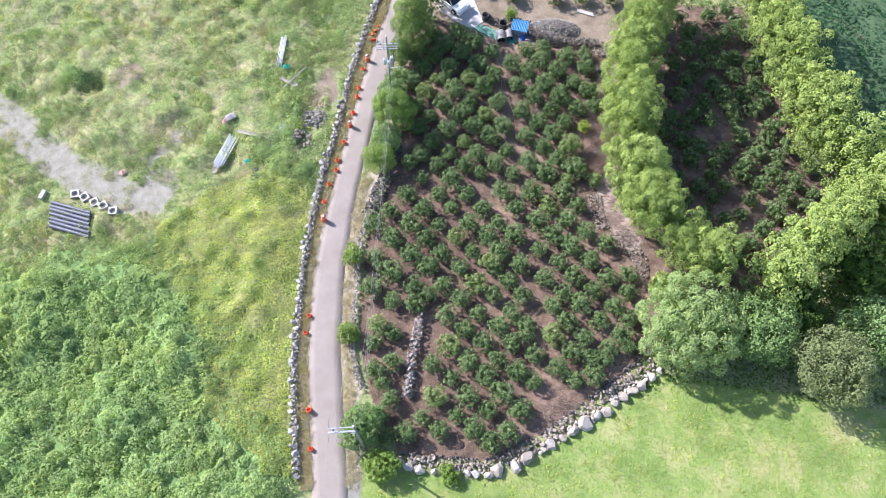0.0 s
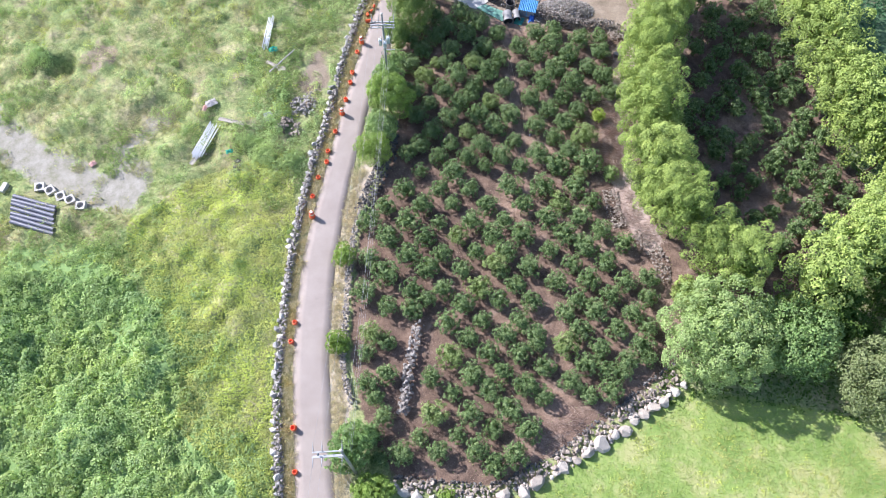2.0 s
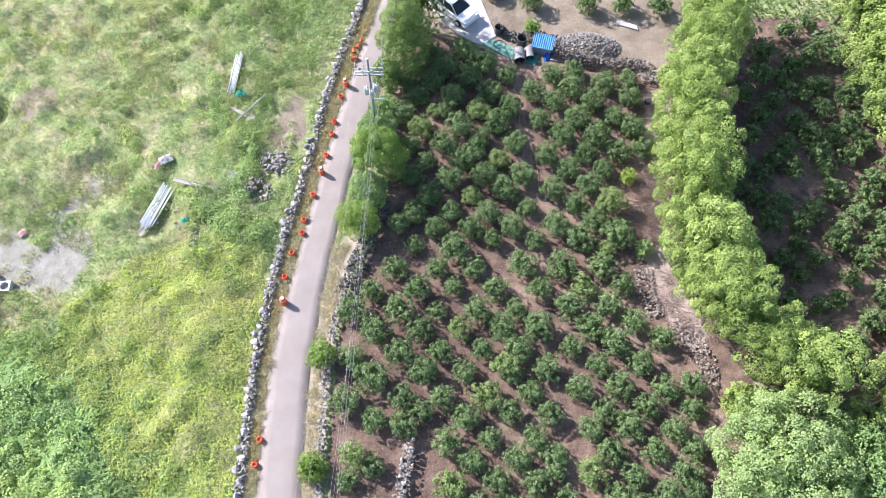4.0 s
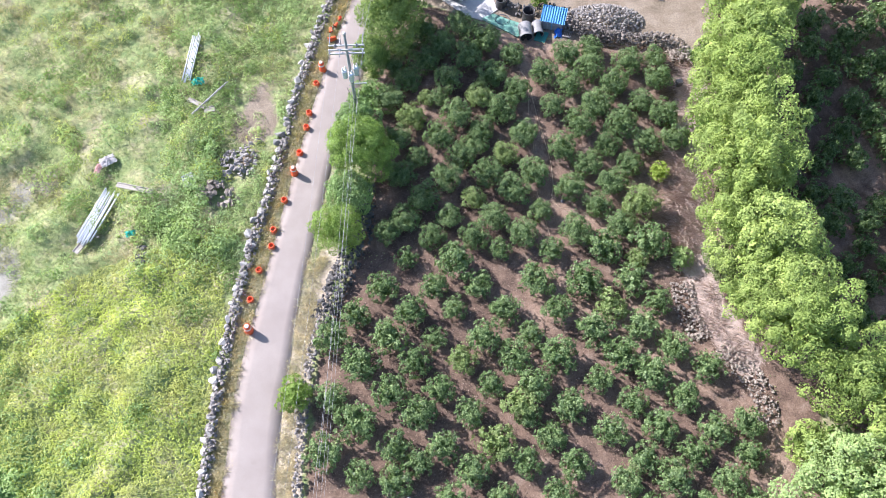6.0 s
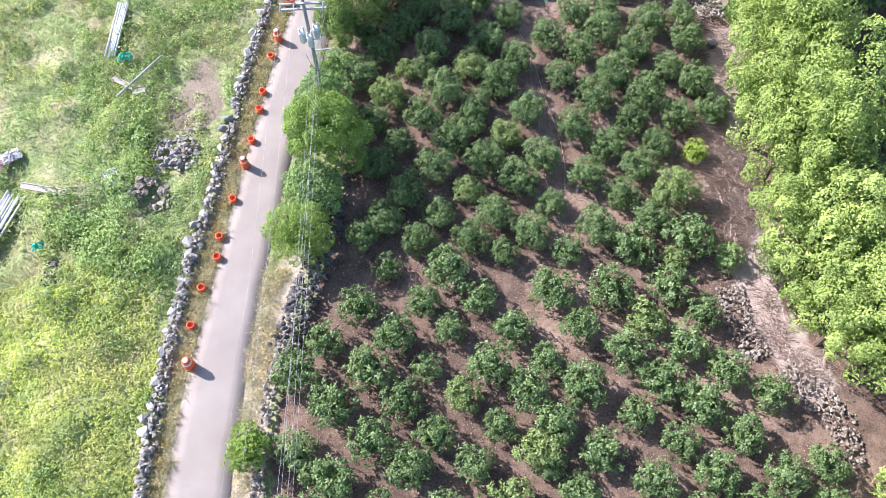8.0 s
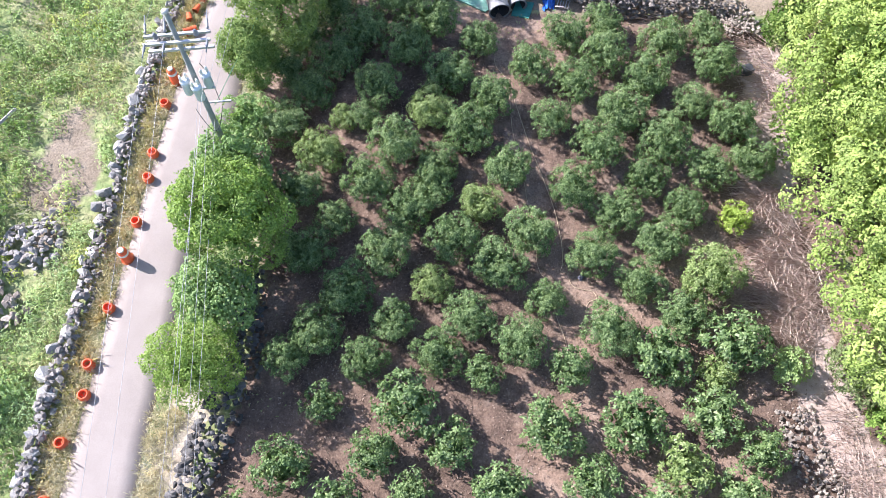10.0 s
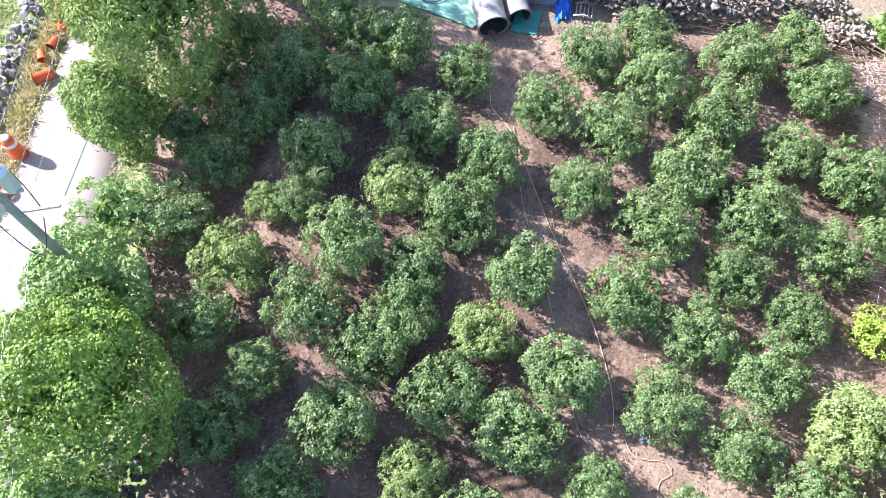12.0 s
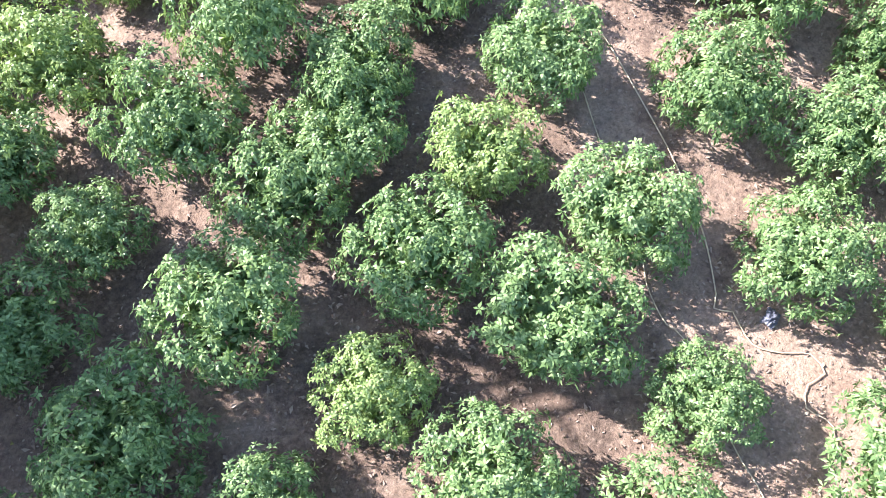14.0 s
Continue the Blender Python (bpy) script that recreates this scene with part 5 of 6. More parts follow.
tagged(new("guy_wire", cable_mesh("guy_wire", [Vector((-5.9, 48.7, 1.6)).lerp(Vector((-3.5, 51.7, 3.9)), k / 12) for k in range(13)], 0.014, plain("green_guy_sleeve", (0.10, 0.28, 0.16), 0.6))), "thin green sleeved cable running into the conifer", "guy wire")


# ---- yard at the orchard's head ----
def slab(name, corners, z, thick, material, label, category, kind=""):
    bm = bmesh.new()
    top = [bm.verts.new((x, y, z)) for x, y in corners]
    low = [bm.verts.new((x, y, z - thick)) for x, y in corners]
    bm.faces.new(top)
    bm.faces.new(low[::-1])
    n = len(top)
    for k in range(n):
        bm.faces.new((top[k], low[k], low[(k + 1) % n], top[(k + 1) % n]))
    bmesh.ops.recalc_face_normals(bm, faces=bm.faces[:])
    me = bpy.data.meshes.new(name)
    bm.to_mesh(me)
    bm.free()
    me.materials.append(material)
    return tagged(new(name, me), label, category, kind=kind)


slab("pavement", [(-1.6, 59.6), (-0.2, 57.0), (1.9, 55.2), (3.0, 54.7), (4.2, 55.7), (3.6, 57.6), (2.6, 60.8), (0.5, 63)], 0.97, 0.6, PAVING, "pale worn concrete yard beside the parked car", "pavement", "structure")
slab("ground_sheet", [(3.0, 54.85), (3.7, 54.35), (4.6, 53.8), (5.45, 53.2), (5.8, 53.5), (5.75, 54.4), (4.8, 54.8), (3.9, 55.3)], 1.0, 0.1, GREEN_SHEET, "faded green woven ground sheet with dusty stains", "ground sheet")
slab("ground_sheet", [(6.55, 52.95), (7.3, 52.7), (7.65, 53.55), (6.9, 53.75)], 1.0, 0.1, GREEN_MAT, "small teal green mat lying beside the barrels", "ground sheet")
slab("white_board", [(14.3, 57.5), (15.9, 56.9), (16.0, 56.4), (14.3, 57.0)], 1.02, 0.14, RAG, "pale flat board lying on the yard soil", "board")


def barrel(at, tilt, turn, radius, length, label):
    root = thing("barrel", label, "barrel", pose(at[0], at[1], ground_at(*at[:2]) + at[2], tilt, 0, turn), "big open barrels in the yard")
    part("barrel_wall", lathe_bm([(radius * 0.93, 0), (radius, 0.03), (radius * 0.97, length * 0.5), (radius, length - 0.02), (radius + 0.03, length), (radius - 0.03, length), (radius - 0.05, 0.1), (0.05, 0.08)], 24), GREY_STEEL if length > 1 else BLACK_PLASTIC, root)
    # floor and an added sleeve coloured near-black as the shade in the hollow
    part("barrel_floor", lathe_bm([(radius - 0.06, 0.10), (radius - 0.06, 0.12)], 24), INNER_SHADE, root)
    part("shade_liner", lathe_bm([(radius - 0.045, 0.12), (radius - 0.045, length - 0.05), (radius - 0.05, length - 0.05), (radius - 0.05, 0.12)], 24), INNER_SHADE, root)


barrel((5.93, 53.95, 0.48), 94, 5, 0.46, 1.1, "big grey open barrel lying on its side")
barrel((6.8, 54.2, 0.40), 94, 4, 0.37, 1.02, "smaller grey open barrel lying on its side")
barrel((6.25, 54.75, 0.03), 0, 0, 0.42, 0.95, "black open barrel standing upright")
barrel((4.4, 56.0, 0.02), 0, 0, 0.35, 0.75, "black open barrel standing on the yard")


def shed():
    root = thing("storage_box", "grey storage box with a bright blue ribbed roof", "storage box", pose(7.95, 54.4, ground_at(7.95, 54.4), 0, 0, -14) @ Matrix.Diagonal((0.85, 0.95, 0.85, 1)))
    for x, y, sx, sy in ((0, -0.55, 1.7, 0.05), (0, 0.55, 1.7, 0.05), (-0.83, 0, 0.05, 1.05), (0.83, 0, 0.05, 1.05)):
        part("side_panel", box_bm(sx, sy, 1.0, (x, y, 0.5), bevel=0.008), GREY_WALL, root)
    for k in range(5):
        part("panel_rib", box_bm(0.06, 0.03, 0.95, (-0.7 + 0.35 * k, -0.59, 0.5)), BLUE_ROOF if k == 2 else GALVANISED, root)
    bm = bmesh.new()
    n = 40
    rows = []
    for y, z in ((-0.72, 1.02), (0.72, 1.22)):
        rows.append([bm.verts.new((-1.0 + 2.0 * k / n, y, z + 0.035 * math.sin(k * 1.57))) for k in range(n + 1)])
    for k in range(n):
        bm.faces.new((rows[0][k], rows[0][k + 1], rows[1][k + 1], rows[1][k]))
    bmesh.ops.solidify(bm, geom=bm.faces[:], thickness=0.02)
    part("roof", bm, BLUE_ROOF, root, "bright blue ribbed roof sheet")


shed()


def crumpled(name, at, sx, sy, height, material, label, category, seed):
    r = np.random.default_rng(seed)
    n = 12
    u, v = np.meshgrid(np.linspace(-1, 1, n), np.linspace(-1, 1, n))
    x = u * sx * (1 + 0.25 * r.normal(size=u.shape) * 0.5)
    y = v * sy * (1 + 0.25 * r.normal(size=u.shape) * 0.5)
    z = height * np.clip(1 - 0.7 * (u * u + v * v), 0, 1) * r.uniform(0.4, 1.2, u.shape) + 0.03
    i, j = np.meshgrid(np.arange(n - 1), np.arange(n - 1))
    a = (j * n + i).ravel()
    me = mesh_np(name, np.stack([x.ravel(), y.ravel(), z.ravel()], 1), np.stack([a, a + 1, a + n + 1, a + n], 1), material)
    ob = new(name, me)
    ob.matrix_basis = pose(at[0], at[1], ground_at(at[0], at[1]) + (at[3] if len(at) > 3 else 0), 0, 0, at[2])
    mod = ob.modifiers.new("thickness", "SOLIDIFY")
    mod.thickness = 0.012
    return tagged(ob, label, category)


crumpled("tarpaulin", (8.35, 53.8, 80), 0.62, 0.26, 0.4, BLUE_TARP, "crumpled bright blue tarpaulin beside the storage box", "tarpaulin", 1)
crumpled("tarpaulin", (8.6, 54.5, 20), 0.3, 0.35, 0.4, BLUE_TARP, "crumpled bright blue tarpaulin piled on stones", "tarpaulin", 2)
crumpled("rag", (-21.4, 43.9, 30, 0.25), 0.5, 0.36, 0.2, RAG, "heap of pale cloth lying in the grass", "cloth", 3)
crumpled("rag", (-21.9, 43.4, 80, 0.2), 0.3, 0.2, 0.15, PINK_RAG, "dull pink cloth lying in the grass", "cloth", 4)
crumpled("cloth", (-19.0, 38.6, 10, 0.25), 0.32, 0.22, 0.2, TEAL_CLOTH, "teal cloth half hidden in weeds", "cloth", 5)
crumpled("cloth", (-16.3, 50.0, 10, 0.25), 0.42, 0.28, 0.25, TEAL_CLOTH, "teal cloth at the end of the pipe bundle", "cloth", 6)
crumpled("cloth", (7.75, 40.8, 40), 0.14, 0.1, 0.12, PIPE_PLASTIC, "grey-blue bag on the orchard path", "bag", 7)
crumpled("cloth", (-31.6, 38.1, 40, 0.1), 0.3, 0.25, 0.15, PINK_RAG, "reddish scrap lying beside the gravel track", "cloth", 8)


def white_frame():
    root = thing("plastic_rack", "white plastic rack lying beside the tarpaulin", "rack", pose(8.9, 53.35, ground_at(8.9, 53.35) + 0.12, 0, 12, 70))
    for k in range(5):
        part("rack_bar", cable_mesh("rack_bar", [Vector((-0.3, -0.25 + 0.12 * k, 0)), Vector((0.3, -0.25 + 0.12 * k, 0.05))], 0.02, RAG), RAG, root)
    for x in (-0.3, 0.3):
        part("rack_rail", cable_mesh("rack_rail", [Vector((x, -0.3, 0.0)), Vector((x * 1.05, 0, 0.1)), Vector((x, 0.3, 0.02))], 0.025, RAG), RAG, root)


white_frame()
tagged(new("hose", cable_mesh("hose", [Vector((4.45 + (0.5 + 0.03 * math.sin(k)) * math.cos(k * 0.35), 54.72 + 0.42 * math.sin(k * 0.35), 1.025 + 0.002 * k)) for k in range(30)], 0.018, PIPE_PLASTIC)), "grey garden hose coiled on the sheet", "hose")


def car():
    """A parked white car, nose to the south-east."""
    root = thing("car", "white parked car with dark windows", "car", pose(0.65, 58.2, 0.97, 0, 0, -134))
    body = bmesh.new()
    half = [(-2.15, 0.35), (-2.2, 0.75), (-2.05, 0.98), (-1.2, 1.02), (0.95, 0.98), (1.9, 0.84), (2.18, 0.66), (2.2, 0.38)]
    rings = []
    for y, pinch in ((-0.86, 0.92), (-0.90, 0.97), (-0.80, 1.0), (0.80, 1.0), (0.90, 0.97), (0.86, 0.92)):
        rings.append([body.verts.new((y * (0.93 if abs(x) > 2.0 else 1.0), x, 0.35 + (z - 0.35) * pinch)) for x, z in half])
    for a, b in zip(rings, rings[1:]):
        for k in range(len(half)):
            body.faces.new((a[k], b[k], b[(k + 1) % len(half)], a[(k + 1) % len(half)]))
    body.faces.new(rings[0])
    body.faces.new(rings[-1][::-1])
    bmesh.ops.recalc_face_normals(body, faces=body.faces[:])
    part("car_body", body, CAR_PAINT, root)
    cab = bmesh.new()
    low = [cab.verts.new(p) for p in ((-0.80, -2.0, 0.98), (0.80, -2.0, 0.98), (0.80, 1.15, 0.97), (-0.80, 1.15, 0.97))]
    top = [cab.verts.new(p) for p in ((-0.60, -1.62, 1.50), (0.60, -1.62, 1.50), (0.60, 0.35, 1.50), (-0.60, 0.35, 1.50))]
    cab.faces.new(top)
    for k in range(4):
        cab.faces.new((low[k], low[(k + 1) % 4], top[(k + 1) % 4], top[k]))
    bmesh.ops.recalc_face_normals(cab, faces=cab.faces[:])
    part("cabin_glass", cab, CAR_GLASS, root, "dark tinted windows")
    part("roof", box_bm(1.24, 2.0, 0.05, (0, -0.63, 1.515), bevel=0.02), CAR_PAINT, root)
    part("sunroof", box_bm(0.9, 1.1, 0.012, (0, -0.75, 1.548), bevel=0.004), CAR_GLASS, root)
    for x in (-0.7, 0.7):
        for a, b in (((x * 1.13, 1.13, 0.98), (x * 0.87, 0.36, 1.50)), ((x * 1.14, -0.45, 0.98), (x * 0.87, -0.5, 1.50)), ((x * 1.13, -1.95, 0.98), (x * 0.87, -1.6, 1.50))):
            part("pillar", cable_mesh("pillar", [Vector(a), Vector(b)], 0.035, CAR_PAINT), CAR_PAINT, root)
        part("headlight", box_bm(0.34, 0.25, 0.12, (x * 0.95, 2.0, 0.74), bevel=0.03), TRANSFORMER, root)
        part("mirror", box_bm(0.2, 0.1, 0.13, (x * 1.42, 0.85, 1.0), bevel=0.03), CAR_PAINT, root)
        for y in (-1.35, 1.35):
            wheel = part("wheel", lathe_bm([(0.2, -0.1), (0.31, -0.1), (0.33, -0.06), (0.33, 0.06), (0.31, 0.1), (0.2, 0.1)], 20, m=Matrix.Translation((x * 1.2, y, 0.33)) @ Matrix.Rotation(radians(90), 4, "Y")), RUBBER, root)
            part("rim", lathe_bm([(0.05, -0.105), (0.2, -0.105), (0.2, 0.105), (0.05, 0.105)], 16, m=Matrix.Translation((x * 1.2, y, 0.33)) @ Matrix.Rotation(radians(90), 4, "Y")), GALVANISED, wheel)


car()
for k, (x, y, s) in enumerate(((7.2, 58.9, 1.0), (11.8, 58.6, 1.05), (14.8, 58.7, 1.0), (17.8, 58.4, 0.95), (3.9, 60.0, 0.8))):
    single_tree("citrus_tree", (x, y), (1.0 * s, 1.0 * s, 0.85 * s), 1.8 * s, CITRUS, "dark green citrus tree on the yard's far side", "citrus tree", (0.19, 0.095), 850, 26, 0.36, 30 + k)
single_tree("sapling", (7.05, 55.9), (0.62, 0.6, 0.9), 1.9, LIME_LEAF, "slim light green sapling behind the storage box", "sapling", (0.14, 0.07), 900, 22, 0.26, 40)
single_tree("sapling", (13.85, 42.5), (0.68, 0.64, 0.55), 1.15, CITRUS_YELLOW, "bright yellow-green young citrus tree", "sapling", (0.13, 0.06), 900, 20, 0.26, 41)
single_tree("bush", (14.5, 36.6), (0.7, 0.65, 0.5), 1.1, BROADLEAF, "ragged green bush beside the rubble strip", "bush", (0.16, 0.08), 800, 20, 0.28, 42)
single_tree("bush", (16.8, 36.0), (1.3, 1.2, 1.0), 2.3, GREY_LEAF, "pale grey-green bush at the windbreak's foot", "bush", (0.16, 0.08), 3000, 40, 0.4, 43)
single_tree("bush", (17.3, 45.5), (1.2, 1.6, 1.1), 2.4, BRIGHT_LEAF, "yellow-green leafy bush at the windbreak's foot", "bush", (0.15, 0.09), 3200, 40, 0.4, 44)
single_tree("bush", (17.4, 34.4), (1.0, 1.0, 0.8), 1.7, BRIGHT_LEAF, "bright green bush at the windbreak's foot", "bush", (0.15, 0.09), 1800, 30, 0.35, 45)
single_tree("bush", (18.0, 50.8), (1.0, 1.0, 1.1), 2.4, CEDAR_DARK, "dark green bush on the rubble bank", "bush", (0.16, 0.08), 2400, 40, 0.35, 46)
single_tree("bush", (19.5, 25.4), (1.3, 1.2, 1.0), 2.2, CEDAR, "yellow-green bush at the windbreak's foot", "bush", (0.2, 0.1), 1800, 30, 0.4, 47)


# ---- orchard path hoses ----
def hose(points, radius, label):
    pts = [Vector((x, y, ground_at(x, y) + 0.03)) for x, y in spline(points, 0.15)]
    tagged(new("hose", cable_mesh("hose", pts, radius, HOSE)), label, "hose", "hoses on the orchard path")


hose([(5.6, 50.9), (5.55, 50.3), (5.85, 49.7), (6.0, 49.3), (6.15, 48.4), (6.3, 47.5), (6.5, 46.4), (6.8, 45.1), (7.1, 43.7), (7.2, 42.5), (7.2, 42.0), (7.1, 41.3), (7.0, 41.1), (7.25, 41.0)], 0.012, "straw-coloured hose along the orchard path")
hose([(6.05, 49.6), (5.95, 48.6), (5.88, 47.4), (5.9, 46.8), (6.05, 45.2), (6.1, 44.2), (6.2, 42.2), (6.15, 41.6), (6.25, 41.0), (6.45, 40.7), (6.6, 39.2), (6.75, 38.5), (6.9, 37.0)], 0.010, "thin straw-coloured hose along the orchard path")
hose([(7.25, 41.0), (7.35, 40.5), (7.7, 40.3), (8.1, 40.2), (8.2, 39.9), (7.9, 39.8), (7.75, 39.5), (8.0, 39.2), (7.7, 38.7)], 0.009, "tangled straw-coloured hose on bare soil")


# ---- things left in the field ----
def field_pipes():
    for k in range(7):
        y = 34.0 - 0.42 * k
        x = -35.7 + 0.06 * k
        z = ground_at(x, y) + 0.25 + 0.02 * (k % 2)
        root = thing("drain_pipe", "long dark grey plastic drain pipe lying in weeds", "pipe", pose(x, y, z, 90, 0, 74 + 1.2 * math.sin(k * 2.0)), "stacked drain pipes")
        prof = []
        for q in range(41):
            h = -2.1 + 4.1 * q / 40
            prof += [(0.183, h), (0.19, h + 0.03), (0.19, h + 0.06)]
        part("pipe_wall", lathe_bm([(0.15, -2.0)] + prof + [(0.15, 2.05), (0.14, -1.9)], 14), PIPE_PLASTIC, root)
        # solid dark disc on the pipe's end, painted shade for an open bore
        part("bore_shade_disc", lathe_bm([(0.155, -2.11), (0.155, -2.09)], 14), INNER_SHADE, root)


def concrete_blocks():
    for k, (x, y, turn) in enumerate(((-35.9, 35.7, 12), (-34.9, 35.4, 40), (-33.7, 34.7, 25), (-32.8, 34.3, 35), (-31.7, 33.7, 5))):
        root = thing("concrete_block", "pale square concrete drain block with a round hole", "concrete block", pose(x, y, ground_at(x, y), 4 * math.sin(k), 3 * math.cos(k * 2), turn), "concrete drain blocks")
        bm = bmesh.new()
        n = 24
        rings = []
        for rad, z, square in ((0.42, 0.0, 1), (0.41, 0.42, 1), (0.29, 0.42, 0), (0.29, 0.06, 0)):
            ring = []
            for q in range(n):
                a = 6.28318 * q / n
                c, s = math.cos(a), math.sin(a)
                f = 1 / max(abs(c), abs(s)) if square else 1
                ring.append(bm.verts.new((rad * c * f, rad * s * f, z)))
            rings.append(ring)
        for a, b in zip(rings, rings[1:]):
            for q in range(n):
                bm.faces.new((a[q], a[(q + 1) % n], b[(q + 1) % n], b[q]))
        part("block_wall", bm, CONCRETE_PALE, root)
        part("block_floor", lathe_bm([(0.30, 0.10), (0.30, 0.12)], 24), CONCRETE, root)
    root = thing("concrete_kerb", "pale concrete kerb piece lying in weeds", "concrete block", pose(-39.0, 35.6, ground_at(-39.0, 35.6) + 0.25, 0, 0, 75))
    part("kerb_body", box_bm(0.95, 0.42, 0.4, bevel=0.03), CONCRETE_PALE, root)


def metal_bundle(at, turn, length, n, label, seed):
    r = np.random.default_rng(seed)
    root = thing("pipe_bundle", label, "pipe bundle", pose(at[0], at[1], ground_at(at[0], at[1]) + 0.28, 0, 0, turn))
    for k in range(n):
        x = (k - n / 2) * 0.095 + r.uniform(-0.02, 0.02)
        s = r.uniform(-0.25, 0.25)
        a, b = Vector((x, -length / 2 + s, r.uniform(0, 0.14))), Vector((x + r.uniform(-0.05, 0.05), length / 2 + s, r.uniform(0, 0.14)))
        part("steel_tube", cable_mesh("steel_tube", [a, b], 0.045, PALE_STEEL, 9), PALE_STEEL, root)
    for y in (-length * 0.32, length * 0.3):
        part("bearer", box_bm(n * 0.11, 0.12, 0.12, (0, y, -0.12), bevel=0.01), PALE_WOOD, root)


def plank(at, turn, length, width, label, tilt=0, material=None):
    root = thing("plank", label, "plank", pose(at[0], at[1], ground_at(at[0], at[1]) + at[2], tilt, 0, turn))
    part("board", box_bm(length, width, 0.06, bevel=0.008), material or PALE_WOOD, root)
    part("batten", box_bm(length * 0.98, 0.05, 0.06, (0, width * 0.4, 0.05)), material or PALE_WOOD, root)


field_pipes()
concrete_blocks()
metal_bundle((-21.4, 39.9), -19, 3.6, 12, "bundle of silver steel tubes lying in the grass", 1)
metal_bundle((-16.9, 52.0), -4, 3.9, 6, "bundle of grey steel tubes lying in the grass", 2)
plank((-19.2, 41.7, 0.35), -13, 2.4, 0.34, "pale weathered trough board lying in the grass")
plank((-22.2, 38.0, 0.3), 60, 1.0, 0.4, "pale short board at the tube bundle's end")
plank((-16.0, 48.2, 0.3), -30, 1.9, 0.3, "pale weathered board lying in the grass")
plank((-15.3, 48.6, 0.45), 52, 3.4, 0.06, "long thin pale pole lying across the boards", 0, RAG)
plank((-15.3, 47.8, 0.3), 10, 0.7, 0.45, "pale short board lying in the grass")


def crate():
    root = thing("crate", "grey plastic lattice crate lying in weeds", "crate", pose(-15.9, 42.3, ground_at(-15.9, 42.3) + 0.2, 8, -6, 25))
    for k in range(6):
        part("crate_slat", box_bm(0.03, 0.75, 0.03, (-0.3 + 0.12 * k, 0, 0.2)), GALVANISED, root)
    for k in range(5):
        part("crate_slat", box_bm(0.65, 0.03, 0.03, (0, -0.34 + 0.17 * k, 0.17)), GALVANISED, root)
    for x, y, sx, sy in ((0, -0.38, 0.68, 0.03), (0, 0.38, 0.68, 0.03), (-0.34, 0, 0.03, 0.78), (0.34, 0, 0.03, 0.78)):
        part("crate_side", box_bm(sx, sy, 0.3, (x, y, 0.05)), GREY_WALL, root)


crate()
bin_root = thing("bin", "small black plastic box at the orchard's edge", "box", pose(16.0, 49.1, ground_at(16.0, 49.1), 0, 0, 12))
part("box_body", box_bm(0.42, 0.36, 0.34, (0, 0, 0.17), bevel=0.03), BLACK_PLASTIC, bin_root)
part("box_lid", box_bm(0.45, 0.39, 0.05, (0, 0, 0.36), bevel=0.015), BLACK_PLASTIC, bin_root)


# ---- grass, weeds, litter and twigs ----
def stuff(name, v, f, material, label, category):
    return tagged(new(name, mesh_np(name, v, f, material)), label, category, kind="stuff")


def on_road(x, y):
    return inside(x, y, ROAD_WEST + ROAD_EAST[::-1])


def tufts(name, area, per_m2, keep, length, width, material, label, category, seed, lift=(0.05, 0.3), flat=0.6, gather=0.0, gather_size=1.5):
    """Blades or small leaves spread over the ground where keep() allows; gather makes them grow in patches."""
    r = np.random.default_rng(seed)
    x0, y0, x1, y1 = area
    n = int((x1 - x0) * (y1 - y0) * per_m2)
    x, y = r.uniform(x0, x1, n), r.uniform(y0, y1, n)
    ok = keep(x, y) & ~on_road(x, y)
    if gather:
        ok &= r.random(n) < (1 - gather) + gather * step01(bumps(x, y, gather_size) * 0.6 + bumps(x + 9, y, gather_size * 0.4) * 0.4, 0.35, 0.65)
    x, y = x[ok], y[ok]
    k = len(x)
    p = np.stack([x, y, land(x, y) + r.uniform(lift[0], lift[1], k)], 1)
    nrm = r.normal(size=(k, 3)) * flat + np.array([0, 0, 1])
    v, f = leaves(p, nrm, length, width, r)
    return stuff(name, v, f, material, label, category)


def mounds(name, centres, radius, per, leaf, material, label, category, seed, tall=0.8):
    """Low leafy mounds, their leaves in one object."""
    r = np.random.default_rng(seed)
    c = np.asarray(centres, float)
    m = len(c)
    rad = radius * r.uniform(0.6, 1.35, m)
    pick = np.repeat(np.arange(m), per)
    o = unit(r.normal(size=(m * per, 3)))
    o[:, 2] = np.abs(o[:, 2])
    o = unit(o)
    dents = 1 + 0.2 * np.sin(4 * o[:, 0] + 1.7 * pick) * np.sin(4 * o[:, 1] + 2.3 * pick)
    p = np.column_stack([c[pick, 0], c[pick, 1], land(c[pick, 0], c[pick, 1]) - 0.1]) + o * rad[pick][:, None] * np.array([1, 1, tall]) * (dents * r.uniform(0.86, 1.05, m * per))[:, None]
    v, f = leaves(p, o + np.array([0, 0, 0.2]) + 0.15 * r.normal(size=p.shape), leaf[0], leaf[1], r)
    return stuff(name, v, f, material, label, category)


